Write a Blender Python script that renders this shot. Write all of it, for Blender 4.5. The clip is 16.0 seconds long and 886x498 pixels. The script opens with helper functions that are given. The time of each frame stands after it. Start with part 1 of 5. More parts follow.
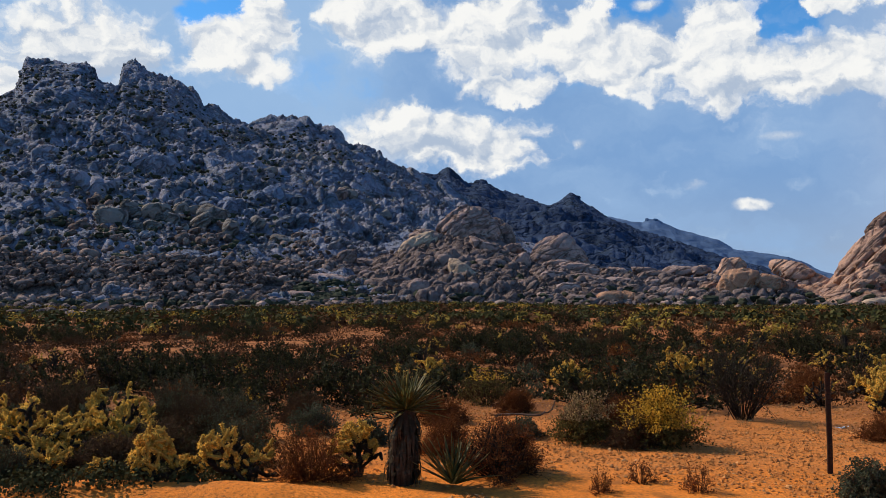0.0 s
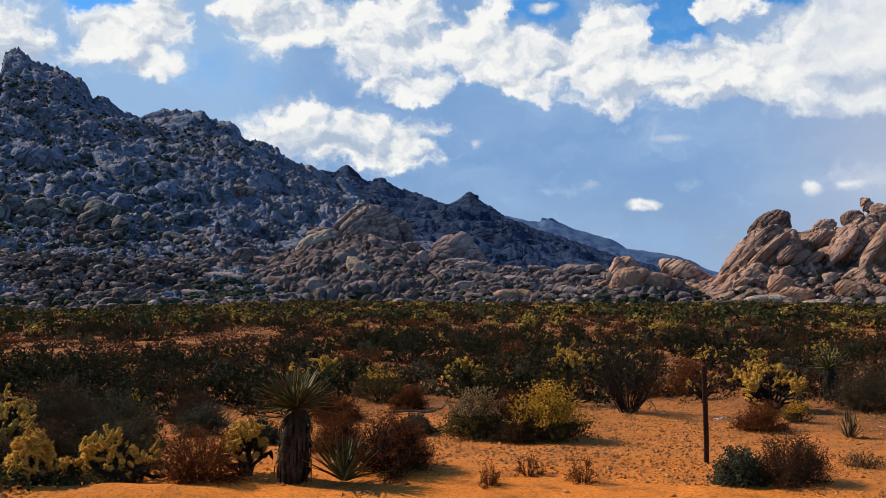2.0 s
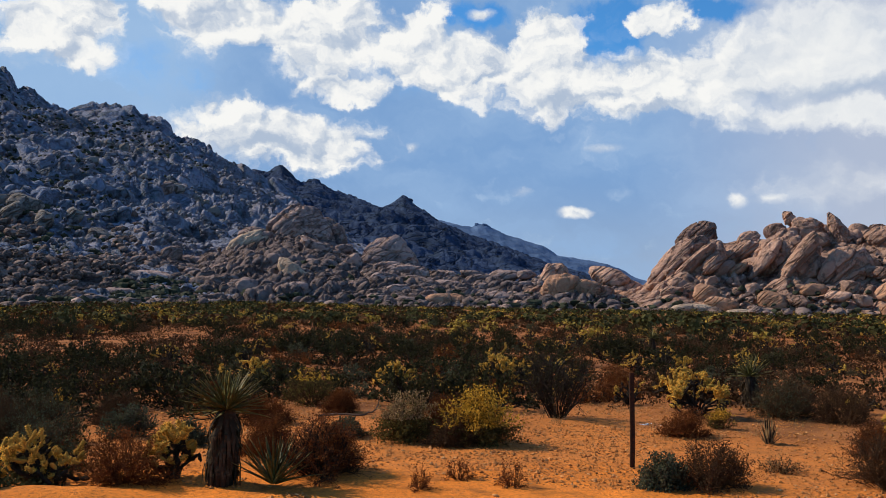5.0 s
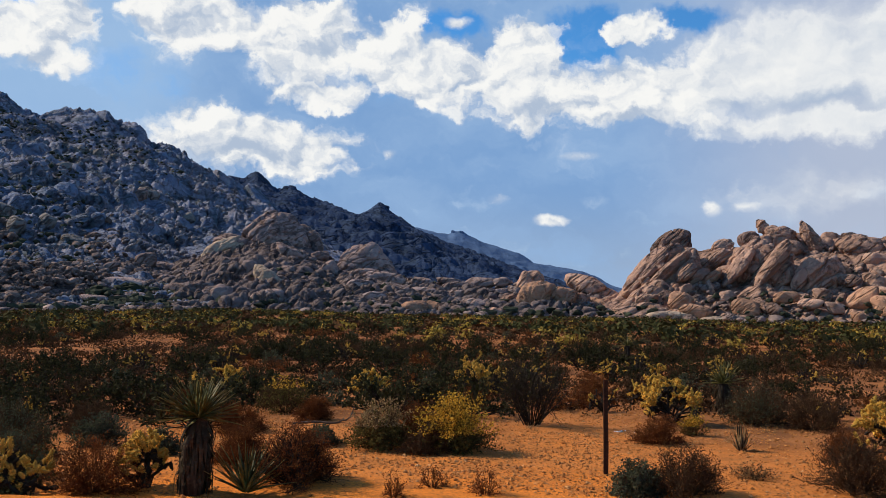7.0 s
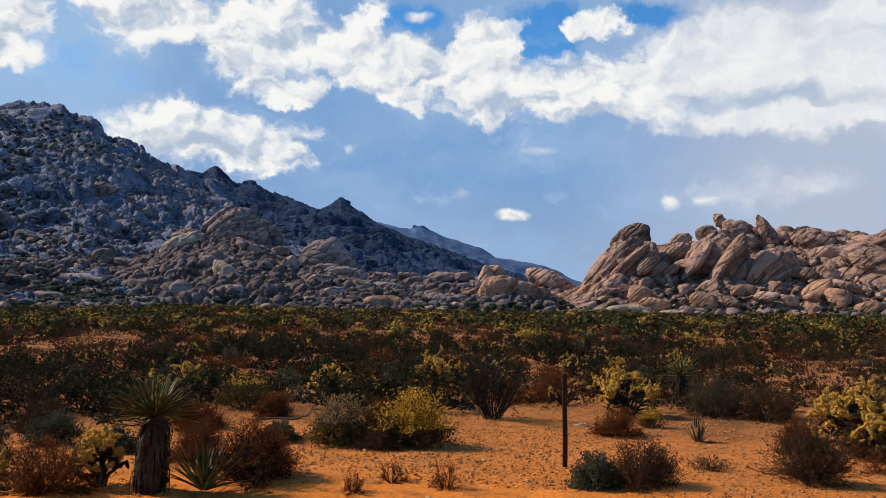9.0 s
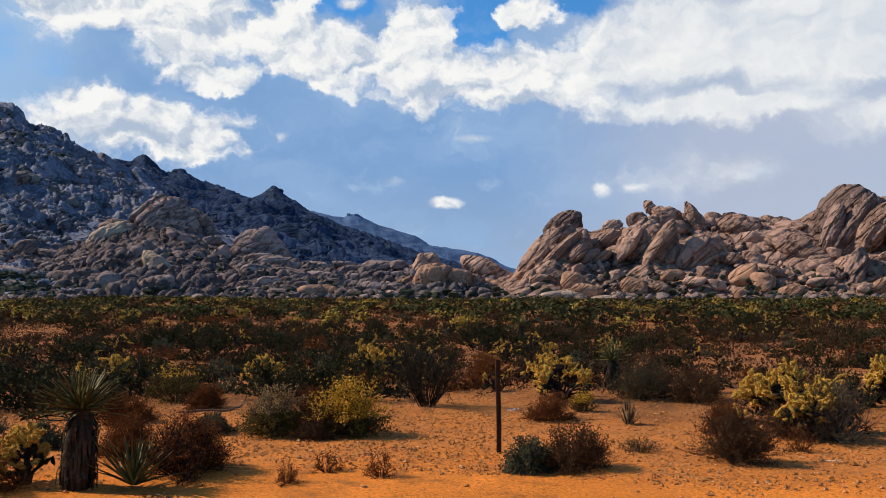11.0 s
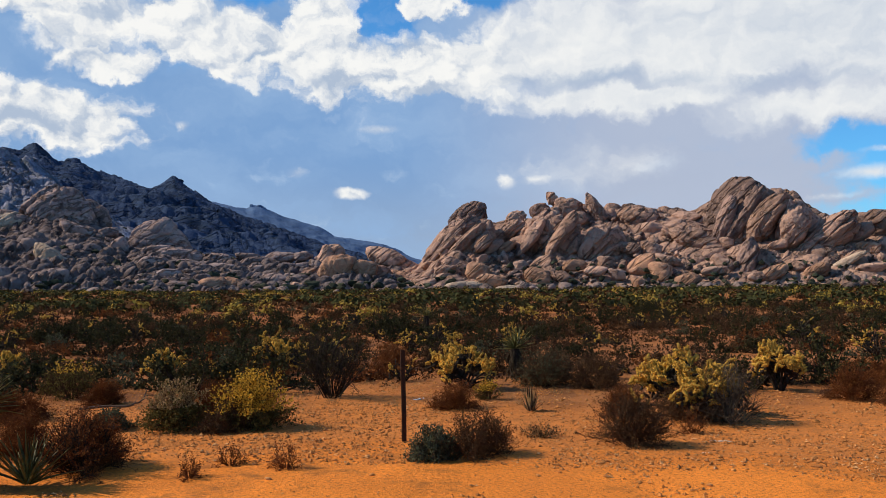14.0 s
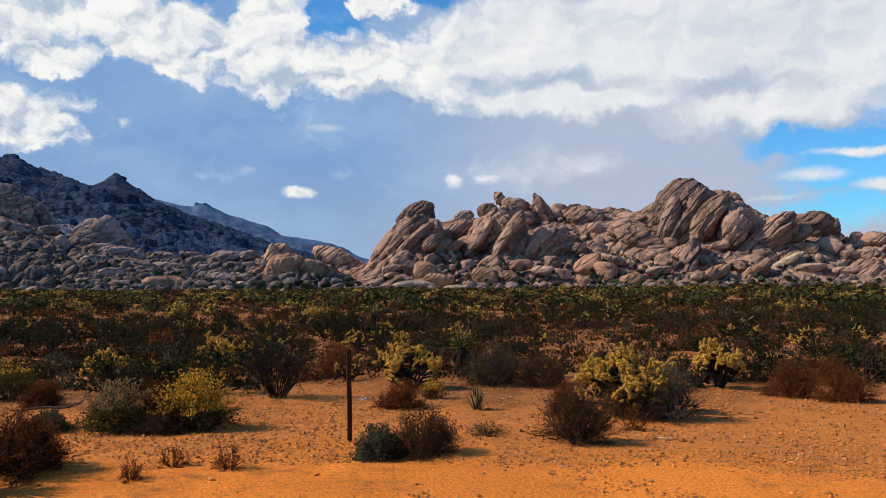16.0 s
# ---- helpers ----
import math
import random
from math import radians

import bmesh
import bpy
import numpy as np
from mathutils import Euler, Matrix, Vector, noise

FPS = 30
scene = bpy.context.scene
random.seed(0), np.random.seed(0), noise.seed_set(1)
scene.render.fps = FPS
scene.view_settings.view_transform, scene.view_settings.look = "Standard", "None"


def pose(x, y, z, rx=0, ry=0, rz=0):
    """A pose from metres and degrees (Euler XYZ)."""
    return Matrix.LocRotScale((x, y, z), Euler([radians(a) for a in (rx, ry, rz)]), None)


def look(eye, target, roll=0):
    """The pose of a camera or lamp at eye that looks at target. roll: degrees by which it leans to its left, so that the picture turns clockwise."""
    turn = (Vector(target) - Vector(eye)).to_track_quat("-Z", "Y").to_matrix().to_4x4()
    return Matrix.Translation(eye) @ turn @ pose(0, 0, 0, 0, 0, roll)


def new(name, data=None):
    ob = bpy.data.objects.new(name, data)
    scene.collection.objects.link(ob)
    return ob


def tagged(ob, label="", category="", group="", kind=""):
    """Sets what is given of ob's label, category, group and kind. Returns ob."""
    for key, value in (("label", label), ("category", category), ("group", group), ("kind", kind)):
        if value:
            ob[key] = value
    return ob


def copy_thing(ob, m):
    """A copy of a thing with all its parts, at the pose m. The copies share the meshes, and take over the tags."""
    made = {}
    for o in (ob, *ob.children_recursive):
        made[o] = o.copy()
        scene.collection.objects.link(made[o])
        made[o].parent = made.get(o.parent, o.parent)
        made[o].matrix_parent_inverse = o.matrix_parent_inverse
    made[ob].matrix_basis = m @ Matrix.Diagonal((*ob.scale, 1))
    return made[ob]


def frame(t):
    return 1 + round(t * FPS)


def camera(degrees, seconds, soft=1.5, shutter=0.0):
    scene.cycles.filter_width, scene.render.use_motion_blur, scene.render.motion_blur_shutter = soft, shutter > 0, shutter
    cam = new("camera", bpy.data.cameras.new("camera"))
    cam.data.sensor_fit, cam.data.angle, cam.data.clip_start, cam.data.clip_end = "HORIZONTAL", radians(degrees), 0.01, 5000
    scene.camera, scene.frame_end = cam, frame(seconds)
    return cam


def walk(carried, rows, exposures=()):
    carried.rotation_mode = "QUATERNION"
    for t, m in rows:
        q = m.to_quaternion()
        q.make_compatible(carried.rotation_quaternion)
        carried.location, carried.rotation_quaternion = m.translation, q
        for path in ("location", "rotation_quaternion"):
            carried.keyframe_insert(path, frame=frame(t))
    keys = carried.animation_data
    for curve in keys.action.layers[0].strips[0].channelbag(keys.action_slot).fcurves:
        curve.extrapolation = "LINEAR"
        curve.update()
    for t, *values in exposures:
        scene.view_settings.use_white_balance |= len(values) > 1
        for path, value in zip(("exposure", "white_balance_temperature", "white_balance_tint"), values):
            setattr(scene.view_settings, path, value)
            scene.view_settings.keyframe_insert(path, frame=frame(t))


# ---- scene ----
# ------------------------------------------------------------------ camera
cam = camera(51.48, 16.0, 0.9)
ROWS = [
    (0.0, -0.000, 0.000, 1.960, 8.89, 3.13, -0.10),
    (0.5, 0.007, -0.009, 1.973, 7.75, 2.96, -0.24),
    (1.0, 0.034, -0.048, 1.961, 6.35, 2.93, -0.11),
    (1.5, 0.063, -0.054, 1.954, 4.67, 2.94, -0.18),
    (2.0, 0.085, -0.060, 1.947, 2.58, 3.01, -0.25),
    (2.5, 0.035, -0.047, 1.956, 1.10, 2.99, -0.17),
    (3.0, 0.037, -0.054, 1.960, 0.54, 2.98, -0.04),
    (3.5, 0.071, -0.069, 1.950, 0.00, 2.97, -0.00),
    (4.0, 0.051, -0.087, 1.954, -0.68, 3.00, 0.34),
    (6.5, 0.076, -0.116, 1.955, -2.58, 3.69, 0.86),
    (7.0, 0.081, -0.112, 1.955, -3.06, 3.73, 0.84),
    (7.5, 0.086, -0.116, 1.958, -3.55, 3.73, 0.80),
    (8.0, 0.092, -0.113, 1.957, -4.10, 3.67, 0.77),
    (10.5, 0.124, -0.088, 1.959, -8.37, 2.89, -0.05),
    (11.0, 0.127, -0.098, 1.957, -9.55, 2.69, -0.20),
    (11.5, 0.136, -0.108, 1.958, -10.57, 2.49, -0.43),
    (12.0, 0.132, -0.116, 1.955, -11.48, 2.31, -0.54),
    (12.5, 0.135, -0.112, 1.961, -12.32, 2.17, -0.68),
    (13.0, 0.134, -0.111, 1.955, -13.27, 2.13, -0.63),
    (13.5, 0.131, -0.142, 1.954, -14.34, 2.12, -0.66),
    (14.0, 0.124, -0.169, 1.952, -15.44, 2.09, -0.67),
    (14.5, 0.125, -0.186, 1.955, -16.29, 2.07, -0.72),
    (15.0, 0.130, -0.190, 1.952, -17.07, 2.08, -0.68),
    (15.5, 0.131, -0.194, 1.947, -17.92, 2.05, -0.60),
    (16.0, 0.135, -0.195, 1.948, -18.69, 2.02, -0.60),
]
# yaw to the left of +y, pitch up, roll as look() takes it
walk(cam, [(t, Matrix.Translation((x, y, z)) @ pose(0, 0, 0, 90 + pitch, 0, yaw) @ pose(0, 0, 0, 0, 0, roll))
           for t, x, y, z, yaw, pitch, roll in ROWS])

# ------------------------------------------------------------------ light
EYE = 1.96
SUN_BEARING, SUN_HEIGHT = -70.0, 38.0      # degrees right of +y, degrees up
sun_data = bpy.data.lights.new("sun", "SUN")
sun_data.energy, sun_data.angle, sun_data.color = 5.0, radians(0.6), (1.0, 0.88, 0.70)
sun = new("sun", sun_data)
_a, _e = radians(SUN_BEARING), radians(SUN_HEIGHT)
SUN_WAY = Vector((math.sin(_a) * math.cos(_e), math.cos(_a) * math.cos(_e), math.sin(_e)))
sun.matrix_world = look(SUN_WAY * 50, (0, 0, 0))


class Nodes:
    """A short way to write a node tree."""

    def __init__(self, tree):
        self.tree = tree
        tree.nodes.clear()

    def put(self, socket, value):
        if isinstance(value, bpy.types.NodeSocket):
            self.tree.links.new(value, socket)
        elif value is not None:
            socket.default_value = value

    def make(self, kind, *values, **settings):
        n = self.tree.nodes.new("ShaderNode" + kind)
        for key, value in settings.items():
            setattr(n, key, value)
        for k, value in enumerate(values):
            self.put(n.inputs[k], value)
        return n

    def math(self, op, a, b=None, c=None):
        return self.make("Math", a, b, c, operation=op).outputs[0]

    def vec(self, op, a, b=None):
        return self.make("VectorMath", a, b, operation=op).outputs[0]

    def mix(self, fac, a, b):
        n = self.tree.nodes.new("ShaderNodeMix")
        n.data_type = "RGBA"
        self.put(n.inputs[0], fac)
        self.put(n.inputs[6], a)
        self.put(n.inputs[7], b)
        return n.outputs[2]

    def ramp(self, value, low, high):
        n = self.tree.nodes.new("ShaderNodeMapRange")
        n.interpolation_type = "SMOOTHSTEP"
        for k, v in zip(range(5), (value, low, high, 0.0, 1.0)):
            self.put(n.inputs[k], v)
        return n.outputs[0]

    def noise(self, vector, scale, detail=4.0, rough=0.55):
        n = self.tree.nodes.new("ShaderNodeTexNoise")
        self.put(n.inputs["Vector"], vector)
        n.inputs["Scale"].default_value, n.inputs["Detail"].default_value = scale, detail
        n.inputs["Roughness"].default_value = rough
        return n

    def blobs(self, vector, rows):
        """The greatest of soft ellipses: bearing, height, half width, half height (degrees), weight."""
        total = None
        for a, e, w, h, k in rows:
            m = self.make("Mapping", vector, vector_type="TEXTURE")
            m.inputs["Location"].default_value, m.inputs["Scale"].default_value = (a, e, 0), (w * 1.35, h * 1.35, 1)
            g = self.make("TexGradient", m.outputs[0], gradient_type="SPHERICAL").outputs[1]
            g = self.math("MULTIPLY", g, k)
            total = g if total is None else self.math("SMOOTH_MAX", total, g, 0.15)
        return total


def c3(*rgb):
    return (*rgb, 1.0)


def make_sky():
    """Blue sky with thin grey sheets and bright heaps of cloud."""
    world = bpy.data.worlds.new("sky")
    scene.world = world
    world.use_nodes = True
    n = Nodes(world.node_tree)
    sky = n.make("TexSky", sky_type="NISHITA", sun_disc=False, sun_elevation=radians(SUN_HEIGHT),
                 sun_rotation=radians(SUN_BEARING), altitude=1200.0, air_density=1.0, dust_density=0.6)
    blue = n.mix(1.0, sky.outputs[0], c3(0.045, 0.108, 0.156))
    n.tree.nodes[-1].blend_type = "MULTIPLY"
    way = n.make("TexCoord").outputs["Generated"]
    part = n.make("SeparateXYZ", way)
    az = n.math("MULTIPLY", n.math("ARCTAN2", part.outputs[0], part.outputs[1]), 57.2958)
    el = n.math("MULTIPLY", n.math("ARCSINE", part.outputs[2]), 57.2958)
    place = n.make("CombineXYZ", az, el).outputs[0]
    drift = n.noise(place, 0.34, 8.0, 0.6).outputs["Color"]
    drift = n.vec("MULTIPLY", n.vec("SUBTRACT", drift, (0.5, 0.5, 0.5)), (5.4, 3.8, 0.0))
    bent = n.vec("ADD", place, drift)
    billow = n.vec("MULTIPLY", bent, (0.75, 1.15, 1.0))
    fine = n.noise(billow, 0.40, 8.0, 0.51).outputs["Fac"]
    sunward = n.noise(n.vec("ADD", billow, (-0.42, 0.5, 0.0)), 0.40, 5.0, 0.48).outputs["Fac"]
    heaps = n.blobs(bent, [
        (-31.5, 14.6, 8.0, 2.8, 0.72), (-34.4, 12.0, 1.8, 1.4, 0.7), (-22.8, 15.2, 2.1, 1.5, 0.85), (-20.0, 16.2, 1.6, 2.7, 0.95), (-20.7, 13.6, 2.2, 1.1, 0.75),
        (-12.3, 16.8, 4.6, 2.1, 1.0), (-5.6, 16.2, 4.2, 2.6, 1.0), (-0.6, 16.3, 2.6, 2.2, 0.95), (-4.7, 13.2, 3.2, 1.0, 0.85)])
    heaps_low = n.blobs(bent, [
        (-9.4, 9.9, 6.8, 2.0, 0.85), (-6.0, 9.7, 3.8, 1.6, 1.0), (-12.2, 11.7, 2.6, 1.2, 0.7), (1.8, 14.3, 4.2, 1.9, 0.9), (5.9, 14.4, 4.8, 2.2, 1.0), (8.0, 16.4, 2.2, 1.7, 0.95),
        (10.5, 13.1, 4.6, 1.9, 1.0), (14.6, 13.4, 3.9, 1.9, 1.0)])
    heaps_right = n.blobs(bent, [
        (15.4, 17.0, 1.9, 1.0, 1.0), (17.8, 13.2, 6.4, 1.9, 1.0), (24.5, 14.4, 7.0, 3.2, 1.0), (33.0, 14.5, 11.0, 3.6, 1.0), (44.0, 13.4, 9.0, 3.6, 1.0),
        (27.0, 10.9, 10.0, 1.1, 0.85), (38.8, 9.9, 8.0, 1.4, 0.8), (24.8, 7.1, 6.0, 2.0, 0.40)])
    small = n.blobs(n.vec("ADD", place, n.vec("MULTIPLY", drift, (0.35, 0.3, 0.0))), [
        (9.7, 5.5, 1.3, 0.42, 0.9), (19.4, 6.3, 0.8, 0.55, 0.75), (21.4, 6.3, 1.6, 0.5, 0.45), (40.5, 5.9, 2.6, 0.55, 0.7), (44.4, 5.2, 1.6, 0.5, 0.85),
        (43.6, 7.1, 3.6, 0.35, 0.7), (38.9, 4.8, 3.0, 0.4, 0.45), (6.4, 6.9, 1.2, 0.6, 0.3), (11.6, 9.5, 2.0, 0.45, 0.32), (3.7, 17.5, 1.0, 0.45, 0.7), (-0.4, 9.6, 0.6, 0.35, 0.5)])
    gaps = n.blobs(bent, [
        (-22.9, 17.2, 2.2, 1.2, 1.1), (-16.6, 13.5, 2.6, 2.0, 0.30), (-13.6, 13.0, 2.6, 1.3, 0.28), (-0.8, 12.7, 2.4, 1.3, 0.3), (3.6, 17.3, 2.2, 1.0, 1.0),
        (12.0, 16.5, 2.9, 1.9, 1.2), (17.6, 17.4, 2.6, 1.0, 1.0), (41.9, 7.6, 5.2, 1.2, 1.1), (43.0, 5.9, 5.3, 1.5, 1.0), (43.0, 3.9, 6.0, 1.3, 0.7), (45.5, 9.2, 2.2, 1.4, 0.8)])
    under = n.blobs(bent, [
        (-30.0, 13.6, 5.5, 1.7, 0.8), (-8.6, 9.4, 3.4, 0.7, 0.9), (-11.5, 8.4, 3.0, 0.6, 0.8), (-7.0, 14.6, 2.4, 0.7, 0.5), (8.0, 12.4, 3.0, 0.8, 0.7), (14.5, 11.9, 3.2, 0.7, 0.7),
        (26.0, 12.2, 6.5, 0.7, 0.75), (36.5, 11.6, 5.5, 0.6, 0.6), (30.5, 15.5, 4.0, 1.2, 0.3), (39.0, 14.6, 9.0, 2.4, 0.35)])
    heap = n.math("SMOOTH_MAX", n.math("SMOOTH_MAX", heaps, heaps_low, 0.08), n.math("SMOOTH_MAX", heaps_right, 0.0, 0.08), 0.08)
    # overhead and behind, broken cloud goes on
    above = n.math("MULTIPLY", n.ramp(el, 18.0, 26.0), n.ramp(n.noise(way, 2.6, 6.0).outputs["Fac"], 0.46, 0.66))
    aside = n.math("MULTIPLY", n.ramp(n.math("ABSOLUTE", n.math("SUBTRACT", az, 5.0)), 46.0, 60.0),
                   n.ramp(n.noise(way, 3.1, 6.0).outputs["Fac"], 0.42, 0.62))
    frayed = n.math("MULTIPLY_ADD", n.ramp(az, 13.0, 24.0), -1.05, 1.55)
    edge = n.math("MULTIPLY", n.math("SUBTRACT", fine, 0.5), n.math("MULTIPLY", frayed, n.ramp(heap, -0.02, 0.25)))
    thick = n.math("ADD", heap, edge)
    white = n.ramp(thick, 0.12, n.math("MULTIPLY_ADD", n.ramp(az, 12.0, 26.0), 0.12, 0.48))
    white = n.math("MAXIMUM", white, n.math("MULTIPLY", n.math("MAXIMUM", above, aside), 0.15))
    white = n.math("MAXIMUM", white, n.ramp(n.math("ADD", small, n.math("MULTIPLY", n.math("SUBTRACT", fine, 0.5), n.math("MULTIPLY", n.ramp(small, 0.02, 0.3), 0.8))), 0.14, 0.62))
    open_ = n.ramp(n.math("ADD", gaps, n.math("MULTIPLY", n.math("SUBTRACT", fine, 0.5), 0.6)), 0.10, 0.62)
    open_ = n.math("MAXIMUM", open_, n.ramp(el, 19.0, 25.0))
    open_ = n.math("MAXIMUM", open_, n.ramp(n.math("ABSOLUTE", n.math("SUBTRACT", az, 5.0)), 48.0, 70.0))
    low = n.ramp(el, -1.0, 9.0)
    sheet = n.mix(low, c3(0.34, 0.44, 0.59), c3(0.20, 0.36, 0.635))
    sheet = n.mix(n.ramp(n.noise(n.vec("MULTIPLY", bent, (0.5, 1.2, 1.0)), 0.2, 5.0).outputs["Fac"], 0.35, 0.7), sheet, c3(0.29, 0.45, 0.70))
    sheet = n.mix(n.math("MULTIPLY", n.ramp(az, 12.0, 28.0), 0.8), sheet, c3(0.49, 0.535, 0.65))
    sheet = n.mix(n.math("MULTIPLY", n.ramp(az, -10.0, -16.0), 0.7), sheet, c3(0.35, 0.53, 0.78))
    # the sunward side of each swelling is bright, its middle and underside grey
    relief = n.math("MULTIPLY", n.math("SUBTRACT", fine, sunward), n.math("MULTIPLY_ADD", n.ramp(az, 13.0, 24.0), -2.3, 2.9))
    lit = n.math("ADD", relief, n.math("MULTIPLY_ADD", n.math("ADD", under, n.math("MULTIPLY", edge, -0.5)), -0.9, 0.78))
    cloud = n.mix(n.ramp(lit, 0.05, 1.05), c3(0.43, 0.52, 0.66), c3(0.93, 0.93, 0.91))
    colour = n.mix(open_, sheet, blue)
    colour = n.mix(white, colour, cloud)
    back = n.make("Background", colour, 1.0)
    n.tree.links.new(back.outputs[0], n.make("OutputWorld").inputs[0])


make_sky()

# ------------------------------------------------------------------ materials


def surface(name, a, b, c=None, scale=1.0, fine=12.0, rough=0.9, bump=0.4, depth=0.05, space="Object",
            cracks=0.0, crack_scale=0.2, vary=0.0, island=0.0, glow=0.0, third=(0.5, 0.7), stretch=(1, 1, 1), metal=0.0, soil=None):
    """A weathered surface: two colours in large patches, a third in spots, grain, relief and cracks."""
    m = bpy.data.materials.new(name)
    m.use_nodes = True
    n = Nodes(m.node_tree)
    at = n.make("NewGeometry").outputs["Position"] if space == "World" else n.make("TexCoord").outputs["Object"]
    if stretch != (1, 1, 1):
        at = n.vec("MULTIPLY", at, stretch)
    big = n.noise(at, scale, 5.0).outputs["Fac"]
    small = n.noise(at, fine, 6.0, 0.65).outputs["Fac"]
    colour = n.mix(n.ramp(big, 0.34, 0.66), c3(*a), c3(*b))
    if c:
        spots = n.noise(n.vec("ADD", at, (7.3, 1.9, 4.1)), scale * 2.7, 6.0, 0.65).outputs["Fac"]
        colour = n.mix(n.ramp(spots, *third), colour, c3(*c))
    if soil:        # darker soil with plant litter, away from the bare track
        far = n.math("ADD", n.make("VectorMath", at, operation="LENGTH").outputs["Value"], n.math("MULTIPLY", n.math("SUBTRACT", n.noise(at, 0.22, 4.0).outputs["Fac"], 0.5), 14.0))
        bits = n.ramp(n.noise(at, 26.0, 3.0, 0.75).outputs["Fac"], 0.50, 0.66)
        colour = n.mix(n.math("MULTIPLY", bits, 0.62), colour, c3(0.15, 0.062, 0.026))
        speck = n.ramp(n.noise(at, 5.0, 6.0, 0.7).outputs["Fac"], 0.42, 0.62)
        colour = n.mix(n.math("MULTIPLY", n.math("MULTIPLY", n.ramp(far, 8.2, 10.5), speck), 0.55), colour, c3(0.26, 0.10, 0.038))
        colour = n.mix(n.math("MULTIPLY", n.ramp(far, 9.4, 11.6), 0.55), colour, c3(0.50, 0.178, 0.048))
        litter = n.mix(n.ramp(n.noise(at, 0.4, 5.0, 0.6).outputs["Fac"], 0.42, 0.62), c3(*soil), c3(0.13, 0.056, 0.026))
        colour = n.mix(n.math("MULTIPLY", n.ramp(far, 12.5, 18.0), 0.85), colour, litter)
    grain = n.math("MULTIPLY_ADD", small, 0.7, 0.65)
    if vary:
        grain = n.math("MULTIPLY", grain, n.math("MULTIPLY_ADD", n.make("ObjectInfo").outputs["Random"], vary, 1 - vary / 2))
    if island:
        grain = n.math("MULTIPLY", grain, n.math("MULTIPLY_ADD", n.make("NewGeometry").outputs["Random Per Island"], island, 1 - island / 2))
    tone = n.make("CombineColor", grain, grain, grain).outputs[0]
    colour = n.mix(1.0, colour, tone)
    n.tree.nodes[-1].blend_type = "MULTIPLY"
    height = n.math("ADD", small, n.math("MULTIPLY", big, 1.5))
    if cracks:      # thin wandering lines, drawn out along the joints
        ways = [n.make("VectorMath", at, w, operation="DOT_PRODUCT").outputs["Value"] for w in ((-0.58, 0.33, 0.74), (0.25, 0.43, 0.0), (0.090, -0.052, 0.094))]
        vein = n.noise(n.make("CombineXYZ", *ways).outputs[0], crack_scale, 4.0, 0.5).outputs["Fac"]
        vein2 = n.noise(n.vec("ADD", at, (31.0, 7.0, 3.0)), crack_scale * 0.8, 4.0, 0.55).outputs["Fac"]
        line = n.math("MULTIPLY", n.math("MULTIPLY", n.ramp(n.math("ABSOLUTE", n.math("SUBTRACT", vein, 0.5)), 0.002, 0.03), n.ramp(n.math("ABSOLUTE", n.math("SUBTRACT", vein, 0.61)), 0.002, 0.02)),
                      n.math("MULTIPLY_ADD", n.ramp(n.math("ABSOLUTE", n.math("SUBTRACT", vein2, 0.52)), 0.001, 0.010), 0.6, 0.4))
        colour = n.mix(n.math("MULTIPLY", n.math("SUBTRACT", 1.0, line), cracks), colour, c3(a[0] * 0.2, a[1] * 0.18, a[2] * 0.17))
        height = n.math("ADD", height, n.math("MULTIPLY", line, 1.6))
    bsdf = n.make("BsdfPrincipled")
    n.put(bsdf.inputs["Base Color"], colour)
    bsdf.inputs["Roughness"].default_value = rough
    bsdf.inputs["Metallic"].default_value = metal
    bsdf.inputs["Specular IOR Level"].default_value = 0.05 if rough > 0.7 else 0.3
    bp = n.make("Bump")
    bp.inputs["Strength"].default_value, bp.inputs["Distance"].default_value = bump, depth
    n.put(bp.inputs["Height"], height)
    n.put(bsdf.inputs["Normal"], bp.outputs[0])
    out = bsdf.outputs[0]
    if glow:     # leaves and spines let light through
        thin = n.make("BsdfTranslucent", colour)
        out = n.make("MixShader", glow, out, thin.outputs[0]).outputs[0]
    n.tree.links.new(out, n.make("OutputMaterial").inputs[0])
    return m


SAND = surface("sand", (0.82, 0.245, 0.035), (0.66, 0.196, 0.030), (0.31, 0.11, 0.026), scale=0.5, fine=18.0, bump=0.6, depth=0.06, space="World", third=(0.52, 0.75), soil=(0.31, 0.120, 0.042))
PEBBLE = surface("pebble", (0.5, 0.19, 0.05), (0.3, 0.12, 0.038), (0.52, 0.29, 0.13), scale=3.0, fine=30.0, bump=0.4, depth=0.01, space="World", island=0.7)
GRANITE = surface("granite", (0.50, 0.30, 0.215), (0.335, 0.206, 0.154), (0.11, 0.075, 0.064), scale=0.10, fine=1.6, bump=0.9, depth=0.5, space="World", cracks=0.4, crack_scale=0.15, vary=0.5)
GRANITE_DARK = surface("dark_granite", (0.34, 0.213, 0.166), (0.22, 0.143, 0.116), (0.085, 0.06, 0.054), scale=0.12, fine=1.6, bump=0.9, depth=0.5, space="World", cracks=0.45, crack_scale=0.17, vary=0.4)
HILL_DOME = surface("brown_granite", (0.40, 0.275, 0.235), (0.265, 0.19, 0.168), (0.095, 0.073, 0.07), scale=0.10, fine=1.4, bump=0.9, depth=0.5, space="World", cracks=0.6, crack_scale=0.2, vary=0.4)
